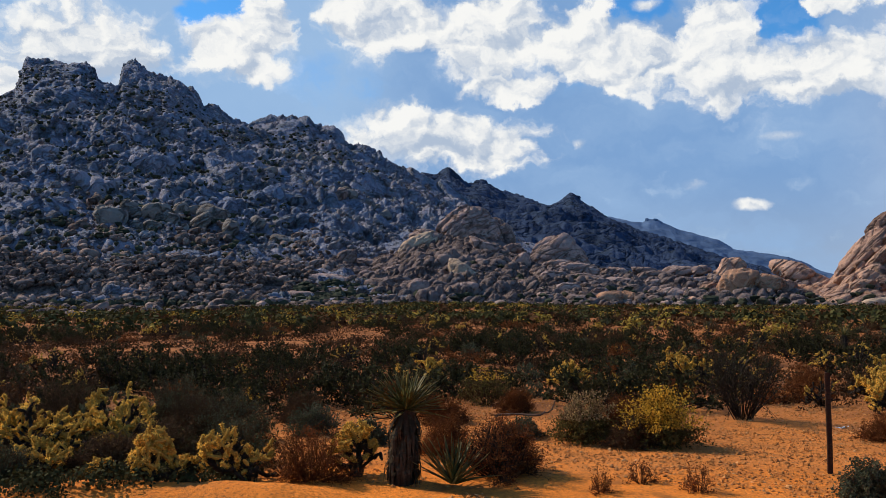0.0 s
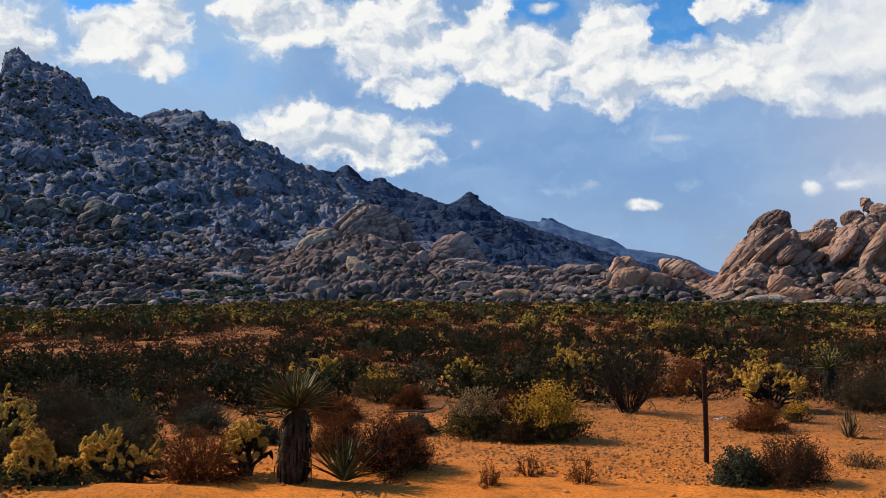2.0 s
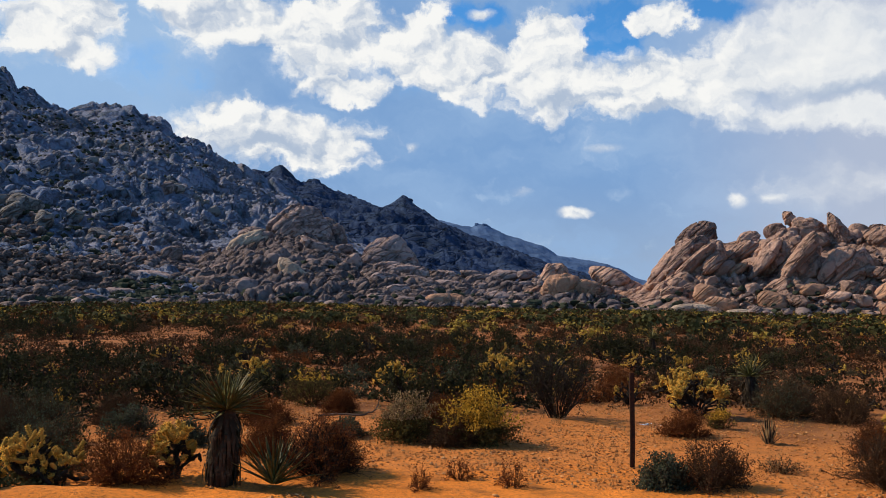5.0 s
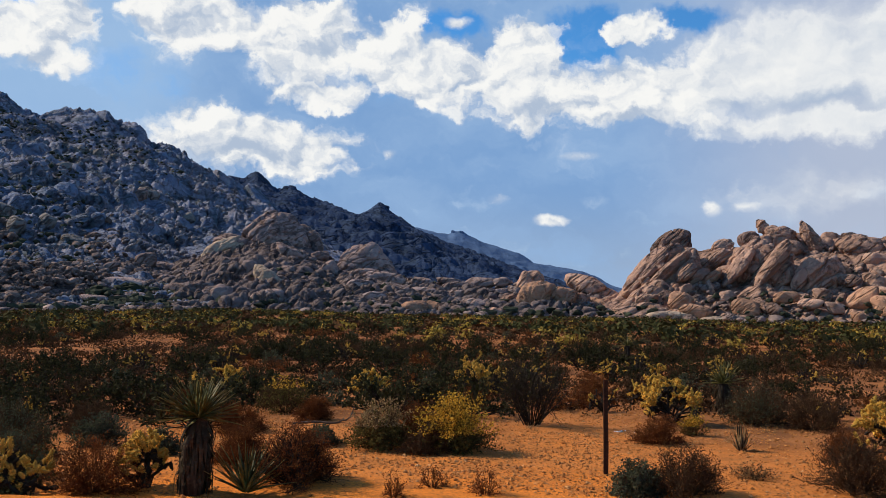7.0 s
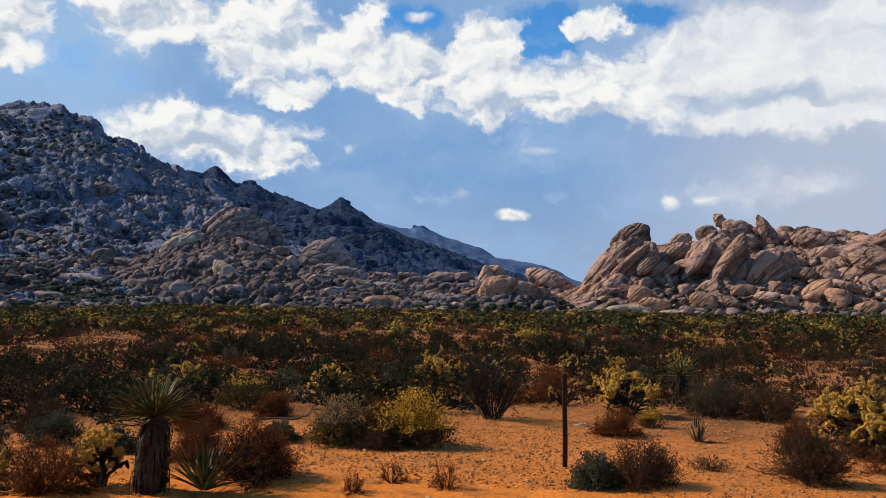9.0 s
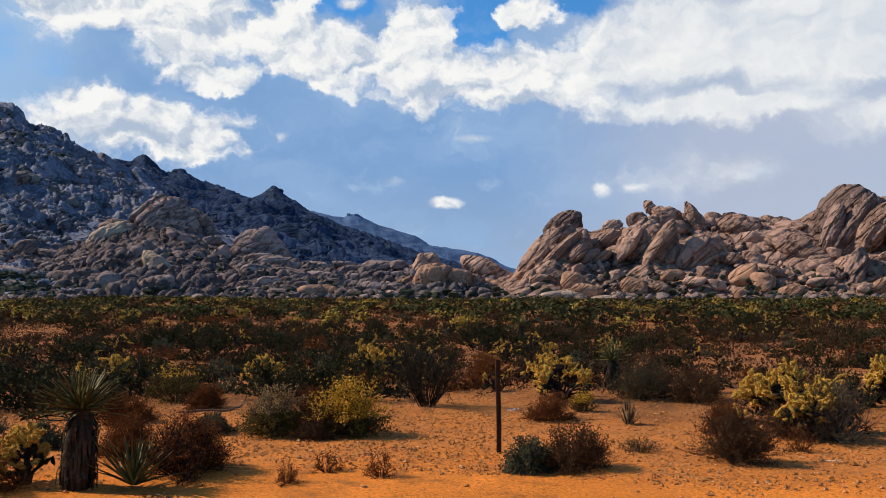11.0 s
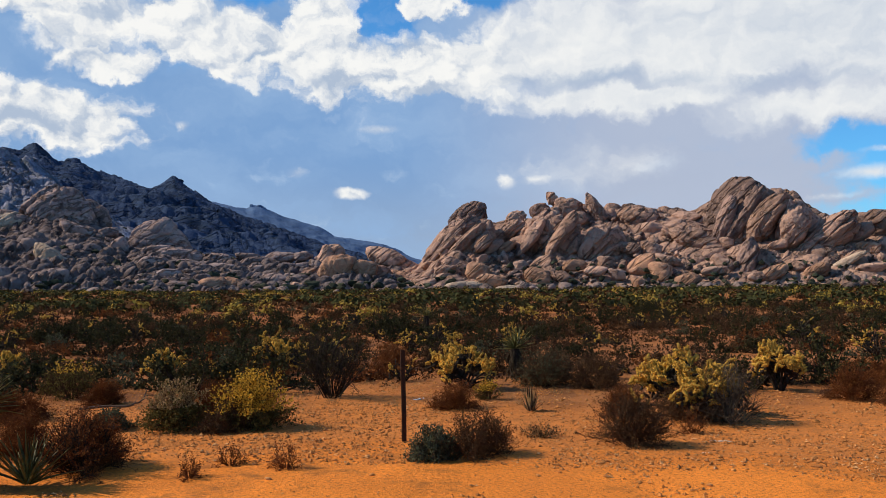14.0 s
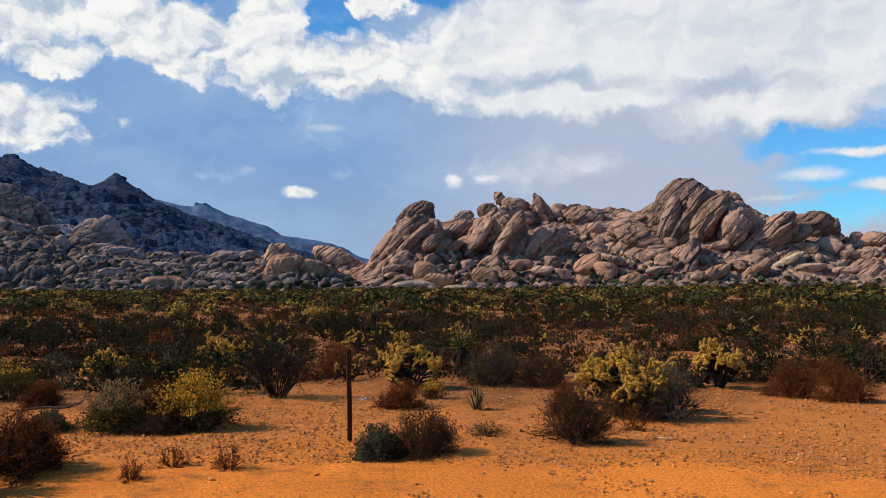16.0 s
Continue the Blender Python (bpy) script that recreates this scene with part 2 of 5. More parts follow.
GRANITE_ORANGE = surface("orange_granite", (0.45, 0.242, 0.15), (0.35, 0.195, 0.125), (0.19, 0.115, 0.08), scale=0.12, fine=1.6, bump=0.8, depth=0.4, space="World", cracks=0.25, crack_scale=0.22, vary=0.3)
GRANITE_PALE = surface("pale_granite", (0.5, 0.365, 0.26), (0.4, 0.285, 0.205), (0.24, 0.165, 0.125), scale=0.14, fine=1.8, bump=0.7, depth=0.4, space="World", cracks=0.25, crack_scale=0.25, vary=0.3)
# bluish for the haze over the upper face, painted into the boulder colour
SCREE = surface("hazed_mountain_boulder", (0.25, 0.235, 0.25), (0.175, 0.172, 0.2), (0.095, 0.098, 0.118), scale=0.03, fine=0.8, bump=1.0, depth=0.8, space="World", cracks=0.4, crack_scale=0.3, island=0.5)
RUBBLE = surface("rubble", (0.28, 0.195, 0.162), (0.175, 0.126, 0.11), (0.07, 0.053, 0.049), scale=0.07, fine=1.2, bump=0.9, depth=0.5, space="World", cracks=0.5, crack_scale=0.3, island=0.85)
HILL_ROCK = surface("hill_rock", (0.225, 0.165, 0.148), (0.14, 0.106, 0.10), (0.06, 0.05, 0.05), scale=0.09, fine=1.4, bump=0.9, depth=0.5, space="World", cracks=0.5, crack_scale=0.25)
# the mountain's blue haze and shade are painted into this rock colour
SLOPE = surface("hazed_mountain_rock", (0.285, 0.27, 0.315), (0.18, 0.21, 0.29), (0.095, 0.115, 0.14), scale=0.03, fine=0.9, bump=1.0, depth=1.2, space="World", cracks=0.25, crack_scale=0.16, third=(0.48, 0.66))
# warm tone of ledges that catch the sun, painted as a separate rock colour
SLOPE_SUNLIT = surface("sunlit_mountain_rock", (0.27, 0.235, 0.21), (0.19, 0.165, 0.15), (0.11, 0.10, 0.09), scale=0.06, fine=0.7, bump=1.0, depth=1.0, space="World", cracks=0.5, crack_scale=0.15)
# navy for the shade and haze on the ridge, put into its base colour
RIDGE = surface("hazed_ridge_rock", (0.042, 0.066, 0.125), (0.029, 0.047, 0.094), (0.019, 0.031, 0.052), scale=0.012, fine=0.25, bump=1.0, depth=3.0, space="World", cracks=0.3, crack_scale=0.04)
# distance haze over the far ridge, painted into its base colour
FAR_HAZED_ROCK = surface("far_ridge_haze", (0.09, 0.145, 0.25), (0.068, 0.11, 0.195), (0.052, 0.085, 0.15), scale=0.006, fine=0.1, bump=0.7, depth=4.0, space="World")
BRUSH = surface("slope_brush", (0.034, 0.04, 0.026), (0.044, 0.046, 0.028), (0.06, 0.05, 0.032), scale=0.2, fine=4.0, island=0.8, space="World", bump=0.3)
FIELD_GREEN = surface("field_scrub", (0.056, 0.054, 0.018), (0.036, 0.035, 0.013), (0.085, 0.058, 0.019), scale=0.12, fine=6.0, island=0.9, space="World", bump=0.2, glow=0.1)
FIELD_GOLD = surface("field_cholla", (0.4, 0.26, 0.045), (0.28, 0.185, 0.036), (0.15, 0.105, 0.028), scale=0.2, fine=6.0, island=0.7, space="World", bump=0.2, glow=0.2)
FIELD_RUST = surface("field_dry_brush", (0.10, 0.043, 0.016), (0.062, 0.03, 0.013), (0.036, 0.022, 0.011), scale=0.15, fine=6.0, island=0.8, space="World", bump=0.2, glow=0.1)
CHOLLA = surface("cholla_joint", (0.52, 0.295, 0.055), (0.35, 0.205, 0.038), (0.14, 0.092, 0.025), scale=4.0, fine=60.0, bump=0.6, depth=0.01, island=0.6, vary=0.3, glow=0.12)
SPINE = surface("cholla_spine", (1.0, 0.57, 0.10), (0.82, 0.44, 0.07), scale=6.0, fine=40.0, bump=0.0, island=0.5, glow=0.35)
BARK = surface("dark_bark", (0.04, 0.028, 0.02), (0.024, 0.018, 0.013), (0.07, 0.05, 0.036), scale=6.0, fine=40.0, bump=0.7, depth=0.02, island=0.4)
GREY_TWIG = surface("grey_twig", (0.105, 0.078, 0.052), (0.06, 0.045, 0.032), scale=4.0, fine=30.0, bump=0.4, depth=0.01, island=0.7)
RUST_TWIG = surface("rust_twig", (0.17, 0.055, 0.017), (0.10, 0.034, 0.013), (0.24, 0.095, 0.026), scale=4.0, fine=30.0, bump=0.2, depth=0.01, island=0.45, vary=0.4, glow=0.3)
BROWN_TWIG = surface("brown_twig", (0.092, 0.046, 0.022), (0.056, 0.03, 0.016), (0.13, 0.076, 0.032), scale=4.0, fine=30.0, bump=0.2, depth=0.01, island=0.5, vary=0.4, glow=0.12)
DARK_LEAF = surface("dark_leaf", (0.044, 0.040, 0.015), (0.026, 0.025, 0.011), (0.075, 0.055, 0.019), scale=3.0, fine=25.0, bump=0.0, island=0.9, vary=0.4, glow=0.15)
GREY_LEAF = surface("grey_leaf", (0.085, 0.088, 0.048), (0.06, 0.062, 0.035), (0.12, 0.1, 0.045), scale=3.0, fine=25.0, bump=0.0, island=0.8, glow=0.25)
GOLD_LEAF = surface("gold_flower", (0.7, 0.39, 0.04), (0.54, 0.29, 0.032), (0.28, 0.18, 0.035), scale=3.0, fine=25.0, bump=0.0, island=0.7, glow=0.3)
OLIVE_LEAF = surface("olive_leaf", (0.12, 0.09, 0.024), (0.08, 0.064, 0.02), (0.16, 0.1, 0.028), scale=3.0, fine=25.0, bump=0.0, island=0.8, glow=0.3)
YUCCA_LEAF = surface("yucca_leaf", (0.13, 0.108, 0.024), (0.08, 0.072, 0.019), (0.21, 0.15, 0.038), scale=2.5, fine=30.0, rough=0.55, bump=0.2, depth=0.005, vary=0.6, island=0.3, glow=0.2)
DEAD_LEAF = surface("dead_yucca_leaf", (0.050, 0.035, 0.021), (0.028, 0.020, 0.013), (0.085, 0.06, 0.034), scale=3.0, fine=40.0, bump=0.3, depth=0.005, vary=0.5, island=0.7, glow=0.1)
STRAW = surface("straw", (0.34, 0.22, 0.10), (0.25, 0.15, 0.07), scale=5.0, fine=30.0, bump=0.0, island=0.7, glow=0.3)
RUST = surface("rusted_steel", (0.060, 0.028, 0.017), (0.035, 0.019, 0.013), (0.10, 0.042, 0.020), scale=9.0, fine=90.0, rough=0.85, bump=0.5, depth=0.002, metal=0.2)
DEADWOOD = surface("dead_wood", (0.13, 0.085, 0.055), (0.085, 0.055, 0.038), (0.20, 0.15, 0.11), scale=5.0, fine=50.0, bump=0.6, depth=0.01)
PALE_WOOD = surface("bleached_wood", (0.55, 0.47, 0.38), (0.42, 0.35, 0.27), scale=5.0, fine=50.0, bump=0.4, depth=0.01)
PAPER = surface("white_scrap", (0.74, 0.73, 0.70), (0.62, 0.61, 0.58), scale=6.0, fine=40.0, bump=0.2, depth=0.01)

# ------------------------------------------------------------------ tools


def hash3(i, seed):
    """Random numbers from 0 to 1 for rows of whole numbers."""
    h = (i[..., 0] * 374761393 + i[..., 1] * 668265263 + i[..., 2] * 2147483647 + seed * 144665) & 0xFFFFFFFF
    h = ((h ^ (h >> 13)) * 1274126177) & 0xFFFFFFFF
    return ((h ^ (h >> 16)) & 0xFFFFFF) / float(0xFFFFFF)


def grain(p, seed=0):
    """Smooth noise from -1 to 1 at rows of places."""
    p = np.asarray(p, float)
    base = np.floor(p).astype(np.int64)
    f = p - base
    f = f * f * f * (f * (f * 6 - 15) + 10)
    total = 0.0
    for dx in (0, 1):
        for dy in (0, 1):
            for dz in (0, 1):
                w = (f[..., 0] if dx else 1 - f[..., 0]) * (f[..., 1] if dy else 1 - f[..., 1]) * (f[..., 2] if dz else 1 - f[..., 2])
                total = total + w * hash3(base + np.array([dx, dy, dz]), seed)
    return total * 2 - 1


def rough_noise(p, octaves=4, seed=0, gain=0.5):
    total, size = 0.0, 1.0
    for k in range(octaves):
        total = total + size * grain(np.asarray(p) * 2.03**k + 17.1 * k, seed + k)
        size *= gain
    return total


def cells(p, size, seed, way=None, stretch=1.0, angular=False):
    """Packed rounded lumps, or angular blocks: 1 at the middle of each cell, 0 in the creases; drawn out along a way if one is given."""
    p = np.asarray(p, float) / size
    if way is not None:
        way = np.asarray(way, float) / np.linalg.norm(way)
        p = p - (p @ way)[..., None] * way * (1 - 1 / stretch)
    base = np.floor(p).astype(np.int64)
    near = np.full(p.shape[:-1], 9.0)
    second = near.copy()
    high = np.zeros(near.shape)
    for dx in (-1, 0, 1):
        for dy in (-1, 0, 1):
            for dz in (-1, 0, 1):
                c = base + np.array([dx, dy, dz])
                q = c + np.stack([hash3(c, seed + k * 71) for k in range(3)], -1) * 0.9
                d = ((p - q) ** 2).sum(-1)
                if angular:      # each block has a height and a tilt of its own
                    tilt = np.stack([hash3(c, seed + 300 + k * 37) - 0.5 for k in range(3)], -1)
                    high = np.where(d < near, 0.35 + 0.65 * hash3(c, seed + 211) + 1.1 * ((p - q) * tilt).sum(-1), high)
                second = np.minimum(second, np.maximum(near, d))
                near = np.minimum(near, d)
    near, second = np.sqrt(near), np.sqrt(second)
    if angular:
        return np.clip(high, 0, 1.3) * np.clip((second - near) / 0.10, 0, 1) ** 0.6
    return np.clip(1 - near**2, 0, 1) * np.clip((second - near) / 0.16, 0, 1) ** 0.5


def mesh_of(name, verts, faces, materials, index=None, smooth=True):
    me = bpy.data.meshes.new(name)
    me.from_pydata(np.asarray(verts).tolist(), [], faces.tolist() if isinstance(faces, np.ndarray) else faces)
    for m in materials if isinstance(materials, (list, tuple)) else [materials]:
        me.materials.append(m)
    if index is not None:
        me.polygons.foreach_set("material_index", np.asarray(index, np.int32))
    if smooth:
        me.polygons.foreach_set("use_smooth", np.ones(len(me.polygons), bool))
    me.update()
    return me


class Heap:
    """Collects pieces of mesh into one."""

    def __init__(self):
        self.v, self.f, self.n = [], [], 0

    def add(self, verts, faces):
        self.v.append(np.asarray(verts, float))
        self.f.append(np.asarray(faces, np.int64) + self.n)
        self.n += len(verts)

    def add_list(self, verts, faces):
        """As add(), for faces of several sizes."""
        self.v.append(np.asarray(verts, float))
        self.f.append([[k + self.n for k in f] for f in faces])
        self.n += len(verts)

    def mesh_two(self, name, first, second):
        """One mesh in which the faces with four corners take the first material and those with three the second."""
        faces = [row for block in self.f for row in block]
        return mesh_of(name, np.concatenate(self.v), faces, [first, second], [0 if len(f) == 4 else 1 for f in faces])

    def mesh(self, name, material, smooth=True):
        faces = [row for block in self.f for row in block.tolist()]
        return mesh_of(name, np.concatenate(self.v), faces, material, smooth=smooth)


def part(name, mesh, parent, label=""):
    ob = new(name, mesh)
    ob.parent = parent
    return tagged(ob, label)


def thing(name, label, category, group="", kind="", at=None):
    ob = new(name)
    ob.empty_display_size = 0.2
    if at is not None:
        ob.matrix_basis = at
    return tagged(ob, label, category, group, kind)


_ICO = {}


def ico(level):
    if level not in _ICO:
        bm = bmesh.new()
        bmesh.ops.create_icosphere(bm, subdivisions=level, radius=1.0)
        _ICO[level] = (np.array([v.co[:] for v in bm.verts]), np.array([[v.index for v in f.verts] for f in bm.faces]))
        bm.free()
    return _ICO[level]


def bearing(az, el, r):
    """A place r metres off on the level, at a bearing right of +y and a height over the eye's level."""
    a = radians(az)
    return Vector((r * math.sin(a), r * math.cos(a), EYE + r * math.tan(radians(el))))


def tube(path, radii, sides=5, cap=True):
    """A tapering tube along a path."""
    path = np.asarray(path, float)
    n = len(path)
    along = np.gradient(path, axis=0)
    along /= np.linalg.norm(along, axis=1, keepdims=True) + 1e-9
    ref = np.where(np.abs(along[:, 2:3]) > 0.9, [[1.0, 0, 0]], [[0, 0, 1.0]])
    u = np.cross(along, ref)
    u /= np.linalg.norm(u, axis=1, keepdims=True) + 1e-9
    v = np.cross(along, u)
    ang = np.arange(sides) * 2 * np.pi / sides
    ring = path[:, None] + np.asarray(radii)[:, None, None] * (np.cos(ang)[None, :, None] * u[:, None] + np.sin(ang)[None, :, None] * v[:, None])
    verts = ring.reshape(-1, 3)
    k, j = np.meshgrid(np.arange(n - 1), np.arange(sides), indexing="ij")
    a = (k * sides + j).ravel()
    b = (k * sides + (j + 1) % sides).ravel()
    quads = np.stack([a, b, b + sides, a + sides], 1)
    return verts, quads


# ------------------------------------------------------------------ ground
rng = np.random.default_rng(11)


def ground_height(x, y):
    """The desert floor: nearly level, with hummocks and a low bank along the track."""
    x, y = np.asarray(x, float), np.asarray(y, float)
    r = np.hypot(x, y)
    p = np.stack([x, y, 0 * x], -1)
    z = 0.05 * rough_noise(p * 0.35, 3, 5) * np.clip((r - 8) / 6, 0, 1)
    z += 0.012 * rough_noise(p * 1.7, 3, 6) * np.clip((r - 4) / 5, 0.3, 1) * np.clip(60 / (r + 1), 0, 1)
    z += 0.85 * rough_noise(p * 0.03, 3, 7) * np.clip((r - 35) / 60, 0, 1) * np.clip((205 - r) / 40, 0, 1)
    # the bank, left of the way ahead
    bank = np.exp(-((y - 8.9 - 0.05 * x) / 0.45) ** 2) * np.clip((-2.3 - x) / 0.7, 0, 1) * np.clip((x + 6.5) / 1.5, 0, 1)
    return z + 0.16 * bank


def make_ground():
    angles = np.radians(np.concatenate([np.arange(-48, 56, 0.26), np.arange(56, 312, 4.0)]))
    radii = np.concatenate([np.linspace(0.02, 5.5, 14), np.geomspace(5.6, 40, 190), np.geomspace(41, 4300, 90)])
    rr, aa = np.meshgrid(radii, angles, indexing="ij")
    x, y = rr * np.sin(aa), rr * np.cos(aa)
    z = ground_height(x, y)
    n, m = rr.shape
    verts = np.stack([x, y, z], -1).reshape(-1, 3)
    i, j = np.meshgrid(np.arange(n - 1), np.arange(m), indexing="ij")
    a, b = (i * m + j).ravel(), (i * m + (j + 1) % m).ravel()
    faces = np.stack([a, a + m, b + m, b], 1)
    ob = new("ground", mesh_of("ground", verts, faces, SAND))
    tagged(ob, "dry orange desert sand with gravel, reaching to the hills", "ground", kind="structure")


make_ground()

# ------------------------------------------------------------------ rock
_ROCK = {}


def facets(v, seed, planes, edge):
    """How far a rock bounded by random planes reaches along each way; a greater edge is sharper."""
    gen = np.random.default_rng(500 + seed)
    n = gen.normal(0, 1, (planes, 3))
    n = np.concatenate([n / np.linalg.norm(n, axis=1, keepdims=True), np.eye(3), -np.eye(3)])
    d = np.concatenate([gen.uniform(0.78, 1.08, planes), gen.uniform(0.92, 1.08, 6)])
    r = (np.maximum(v @ n.T, 0) ** edge / d**edge).sum(1) ** (-1 / edge)
    return r / np.quantile(r, 0.85)


def rock_mesh(material, seed, level=4, joints=0.0, block=0.0, lean=0.0, taper=0.0):
    """A weathered boulder of about unit half-size, with sheets split off along slanting joints; taper draws its top to a peak."""
    key = (material.name, seed, level, joints, block, lean, taper)
    if key in _ROCK:
        return _ROCK[key]
    v, f = ico(level)
    q = v + seed * 3.71
    r = facets(v, seed, 15, 2.8 + 11.0 * block)
    r *= 1 + 0.09 * rough_noise(q * 1.15, 2, seed) + 0.035 * rough_noise(q * 2.7, 3, seed + 9) + 0.013 * rough_noise(q * 8, 4, seed + 5)
    if joints:
        way = np.array([math.cos(lean), -0.35, math.sin(lean)])
        way /= np.linalg.norm(way)
        s = (v @ way) * (2.6 + 0.7 * (seed % 3)) + 0.55 * rough_noise(q * 1.2, 3, seed + 3)
        sheet = np.floor(s)
        d = np.abs(s - sheet - 0.5)
        step = hash3(np.stack([sheet, 0 * sheet + 3, 0 * sheet + 5], -1).astype(np.int64), seed)
        r += joints * (1.3 * (step - 0.6) * np.clip((0.5 - d) / 0.12, 0, 1) - 0.9 * np.exp(-((0.5 - d) / 0.07) ** 2))
        s2 = (v @ np.cross(way, [0.2, 1.0, 0.1])) * 1.7 + 0.6 * rough_noise(q * 1.2, 2, seed + 4)
        d2 = np.abs(s2 - np.floor(s2) - 0.5)
        r -= 0.7 * joints * np.exp(-(d2 / 0.045) ** 2)
    p = v * r[:, None]
    if taper:
        up = np.clip(p[:, 2], -0.3, 1.2)
        p[:, :2] *= (1 - taper * up)[:, None]
    _ROCK[key] = mesh_of("boulder", p, f, material)
    return _ROCK[key]


def sizes_of(gen, count, low, high, power=2.2):
    u = gen.random(count)
    a, b = low ** (1 - power), high ** (1 - power)
    return (a + u * (b - a)) ** (1 / (1 - power))


STANDING = []      # the large rocks: bearing, height, half width, half height, lean


def rock_at(row, parent, material, k, level=4, joints=0.12, block=0.12, deep=0.8, name="boulder", hill=None, taper=0.0, slant=None, ahead=1.5):
    """row: bearing, height of its middle, half width, half height (degrees), distance, lean to the right (degrees).
    hill: the slope that it rests in, which then sets its distance."""
    az, el, hw, hh, r, lean = row
    if hill is not None:
        u = np.linspace(0, 1, 120)
        face = slope_place(0 * u + az, u, *hill)
        rr = np.hypot(face[:, 0], face[:, 1])
        up = np.degrees(np.arctan2(face[:, 2] - EYE, rr))
        over = np.nonzero(up >= el)[0]
        r = float(rr[over[0]] if len(over) else rr[-1]) - ahead
        STANDING.append((az, el, hw, hh, lean))
    w, h = r * math.tan(radians(hw)), r * math.tan(radians(hh))
    tilt = 0.3 * (k % 3) - 0.2
    if slant is not None:      # joints that run up to the right at one slant, however the rock leans
        tilt = 0.2 * round(min(max(radians(lean - slant), -0.8), 0.2) / 0.2)
    me = rock_mesh(material, 1 + k % 9, level, joints, block, tilt, taper)
    ob = new(name, me)
    ob.parent = parent
    ob.matrix_basis = Matrix.Translation(bearing(az, el, r)) @ pose(0, 0, 0, 0, 0, -az) @ pose(0, 0, 0, 0, lean, 0) \
        @ Matrix.Diagonal((w * 1.02, deep * 0.5 * (w + h), h * 1.02, 1))
    return ob


def covered(p, part_of=0.92):
    """Which of the places lie behind or inside a large rock as seen from the track."""
    az = np.degrees(np.arctan2(p[:, 0], p[:, 1]))
    el = np.degrees(np.arctan2(p[:, 2] - EYE, np.hypot(p[:, 0], p[:, 1])))
    hid = np.zeros(len(p), bool)
    for a, e, w, h, lean in STANDING:
        c, t = math.cos(radians(lean)), math.sin(radians(lean))
        x, y = az - a, el - e
        hid |= ((x * c - y * t) / w) ** 2 + ((x * t + y * c) / h) ** 2 < part_of**2
    return hid


RIDGE_A = [(a, e, 690) for a, e in (
    (-64, 7.95), (-50, 9.45), (-40, 10.6), (-34.8, 10.98), (-34.1, 11.44), (-33.6, 13.74), (-32.3, 13.87), (-31.0, 13.56), (-30.2, 13.31), (-29.2, 12.33), (-28.5, 12.05), (-28.3, 13.57),
    (-27.6, 13.86), (-26.9, 13.14), (-26.0, 12.98), (-24.3, 12.31), (-23.7, 11.14), (-23.0, 11.19), (-21.9, 10.6), (-20.9, 10.35), (-19.6, 10.97), (-17.3, 10.86), (-16.8, 9.98),
    (-15.7, 10.22), (-14.7, 9.45), (-14.0, 9.46), (-12.2, 7.97), (-10.4, 7.56))] + [(-8.4, 6.6, 680), (-6.4, 4.9, 650), (-4, 3.4, 580), (1, 1.75, 420), (8, 0.95, 300), (18, 0.45, 260)]


def along(rows, az, col):
    return np.interp(az, [q[0] for q in rows], [q[col] for q in rows])


def slope_place(az, u, rows=RIDGE_A, near=207.0, bulge=1.12, rugged=1.0, seed=21):
    """A place on a mountain's face: u from its foot (0) to its crest (1) and down behind."""
    az, u = np.asarray(az, float), np.asarray(u, float)
    far = along(rows, az, 2)
    sharp, soft_line = along(rows, az, 1), sum(along(rows, az + d, 1) for d in (-2.4, -1.6, -0.8, 0.0, 0.8, 1.6, 2.4)) / 7
    el = soft_line + (sharp - soft_line) * np.clip((u - 0.72) / 0.28, 0, 1) ** 2 if rows[0][2] > 300 else sharp
    r = near + (far - near) * u
    top = EYE + far * np.tan(np.radians(el))
    z = np.where(u <= 1, -0.25 + (top + 0.25) * np.abs(u) ** bulge, top - (u - 1) * top * 1.4)
    a = np.radians(az)
    p = np.stack([r * np.sin(a), r * np.cos(a), z], -1)
    amount = rugged * np.clip((z + 2) / 45, 0.02, 1.0) * (1 - 0.62 * np.clip((u - 0.55) / 0.4, 0, 1))
    ridged = 1 - np.abs(rough_noise(p * 0.011, 3, seed))
    p[..., 2] += amount * (12 * (ridged - 0.65) + 7.0 * rough_noise(p * 0.035, 3, seed + 3) + 3.2 * np.abs(rough_noise(p * 0.11, 3, seed + 5)))
    return p


def make_slope(name, label, rows, near, material, span, steps, bulge=1.12, rugged=1.0, seed=21, back=1.25, kind="structure", lumps=(), way=None, angular=False):
    az = np.linspace(*span, steps[0])
    u = np.concatenate([np.linspace(0, 1, steps[1]) ** 1.25, np.linspace(1, back, 14)[1:]])
    aa, uu = np.meshgrid(az, u, indexing="ij")
    p = slope_place(aa, uu, rows, near, bulge, rugged, seed)
    out = np.stack([-0.62 * np.sin(np.radians(aa)), -0.62 * np.cos(np.radians(aa)), 0 * aa + 0.78], -1)
    flat = p.copy()
    for k, (size, high) in enumerate(lumps):
        patchy = np.clip(0.6 + 1.1 * rough_noise(flat / (size * 5), 2, seed + 50 + k), 0.12, 1.4)
        rise = np.clip(uu * (along(rows, aa, 2) - near) / size, 0, 1)
        p = p + out * (size * high * rise * (patchy * cells(flat, size, seed + 60 + k, way, 1.5 if angular else 2.2, angular) - 0.28))[..., None]
    n, m = aa.shape
    i, j = np.meshgrid(np.arange(n - 1), np.arange(m - 1), indexing="ij")
    a = (i * m + j).ravel()
    faces = np.stack([a, a + m, a + m + 1, a + 1], 1)
    ob = new(name, mesh_of(name, p.reshape(-1, 3), faces, material))
    return tagged(ob, label, "mountain", kind=kind)


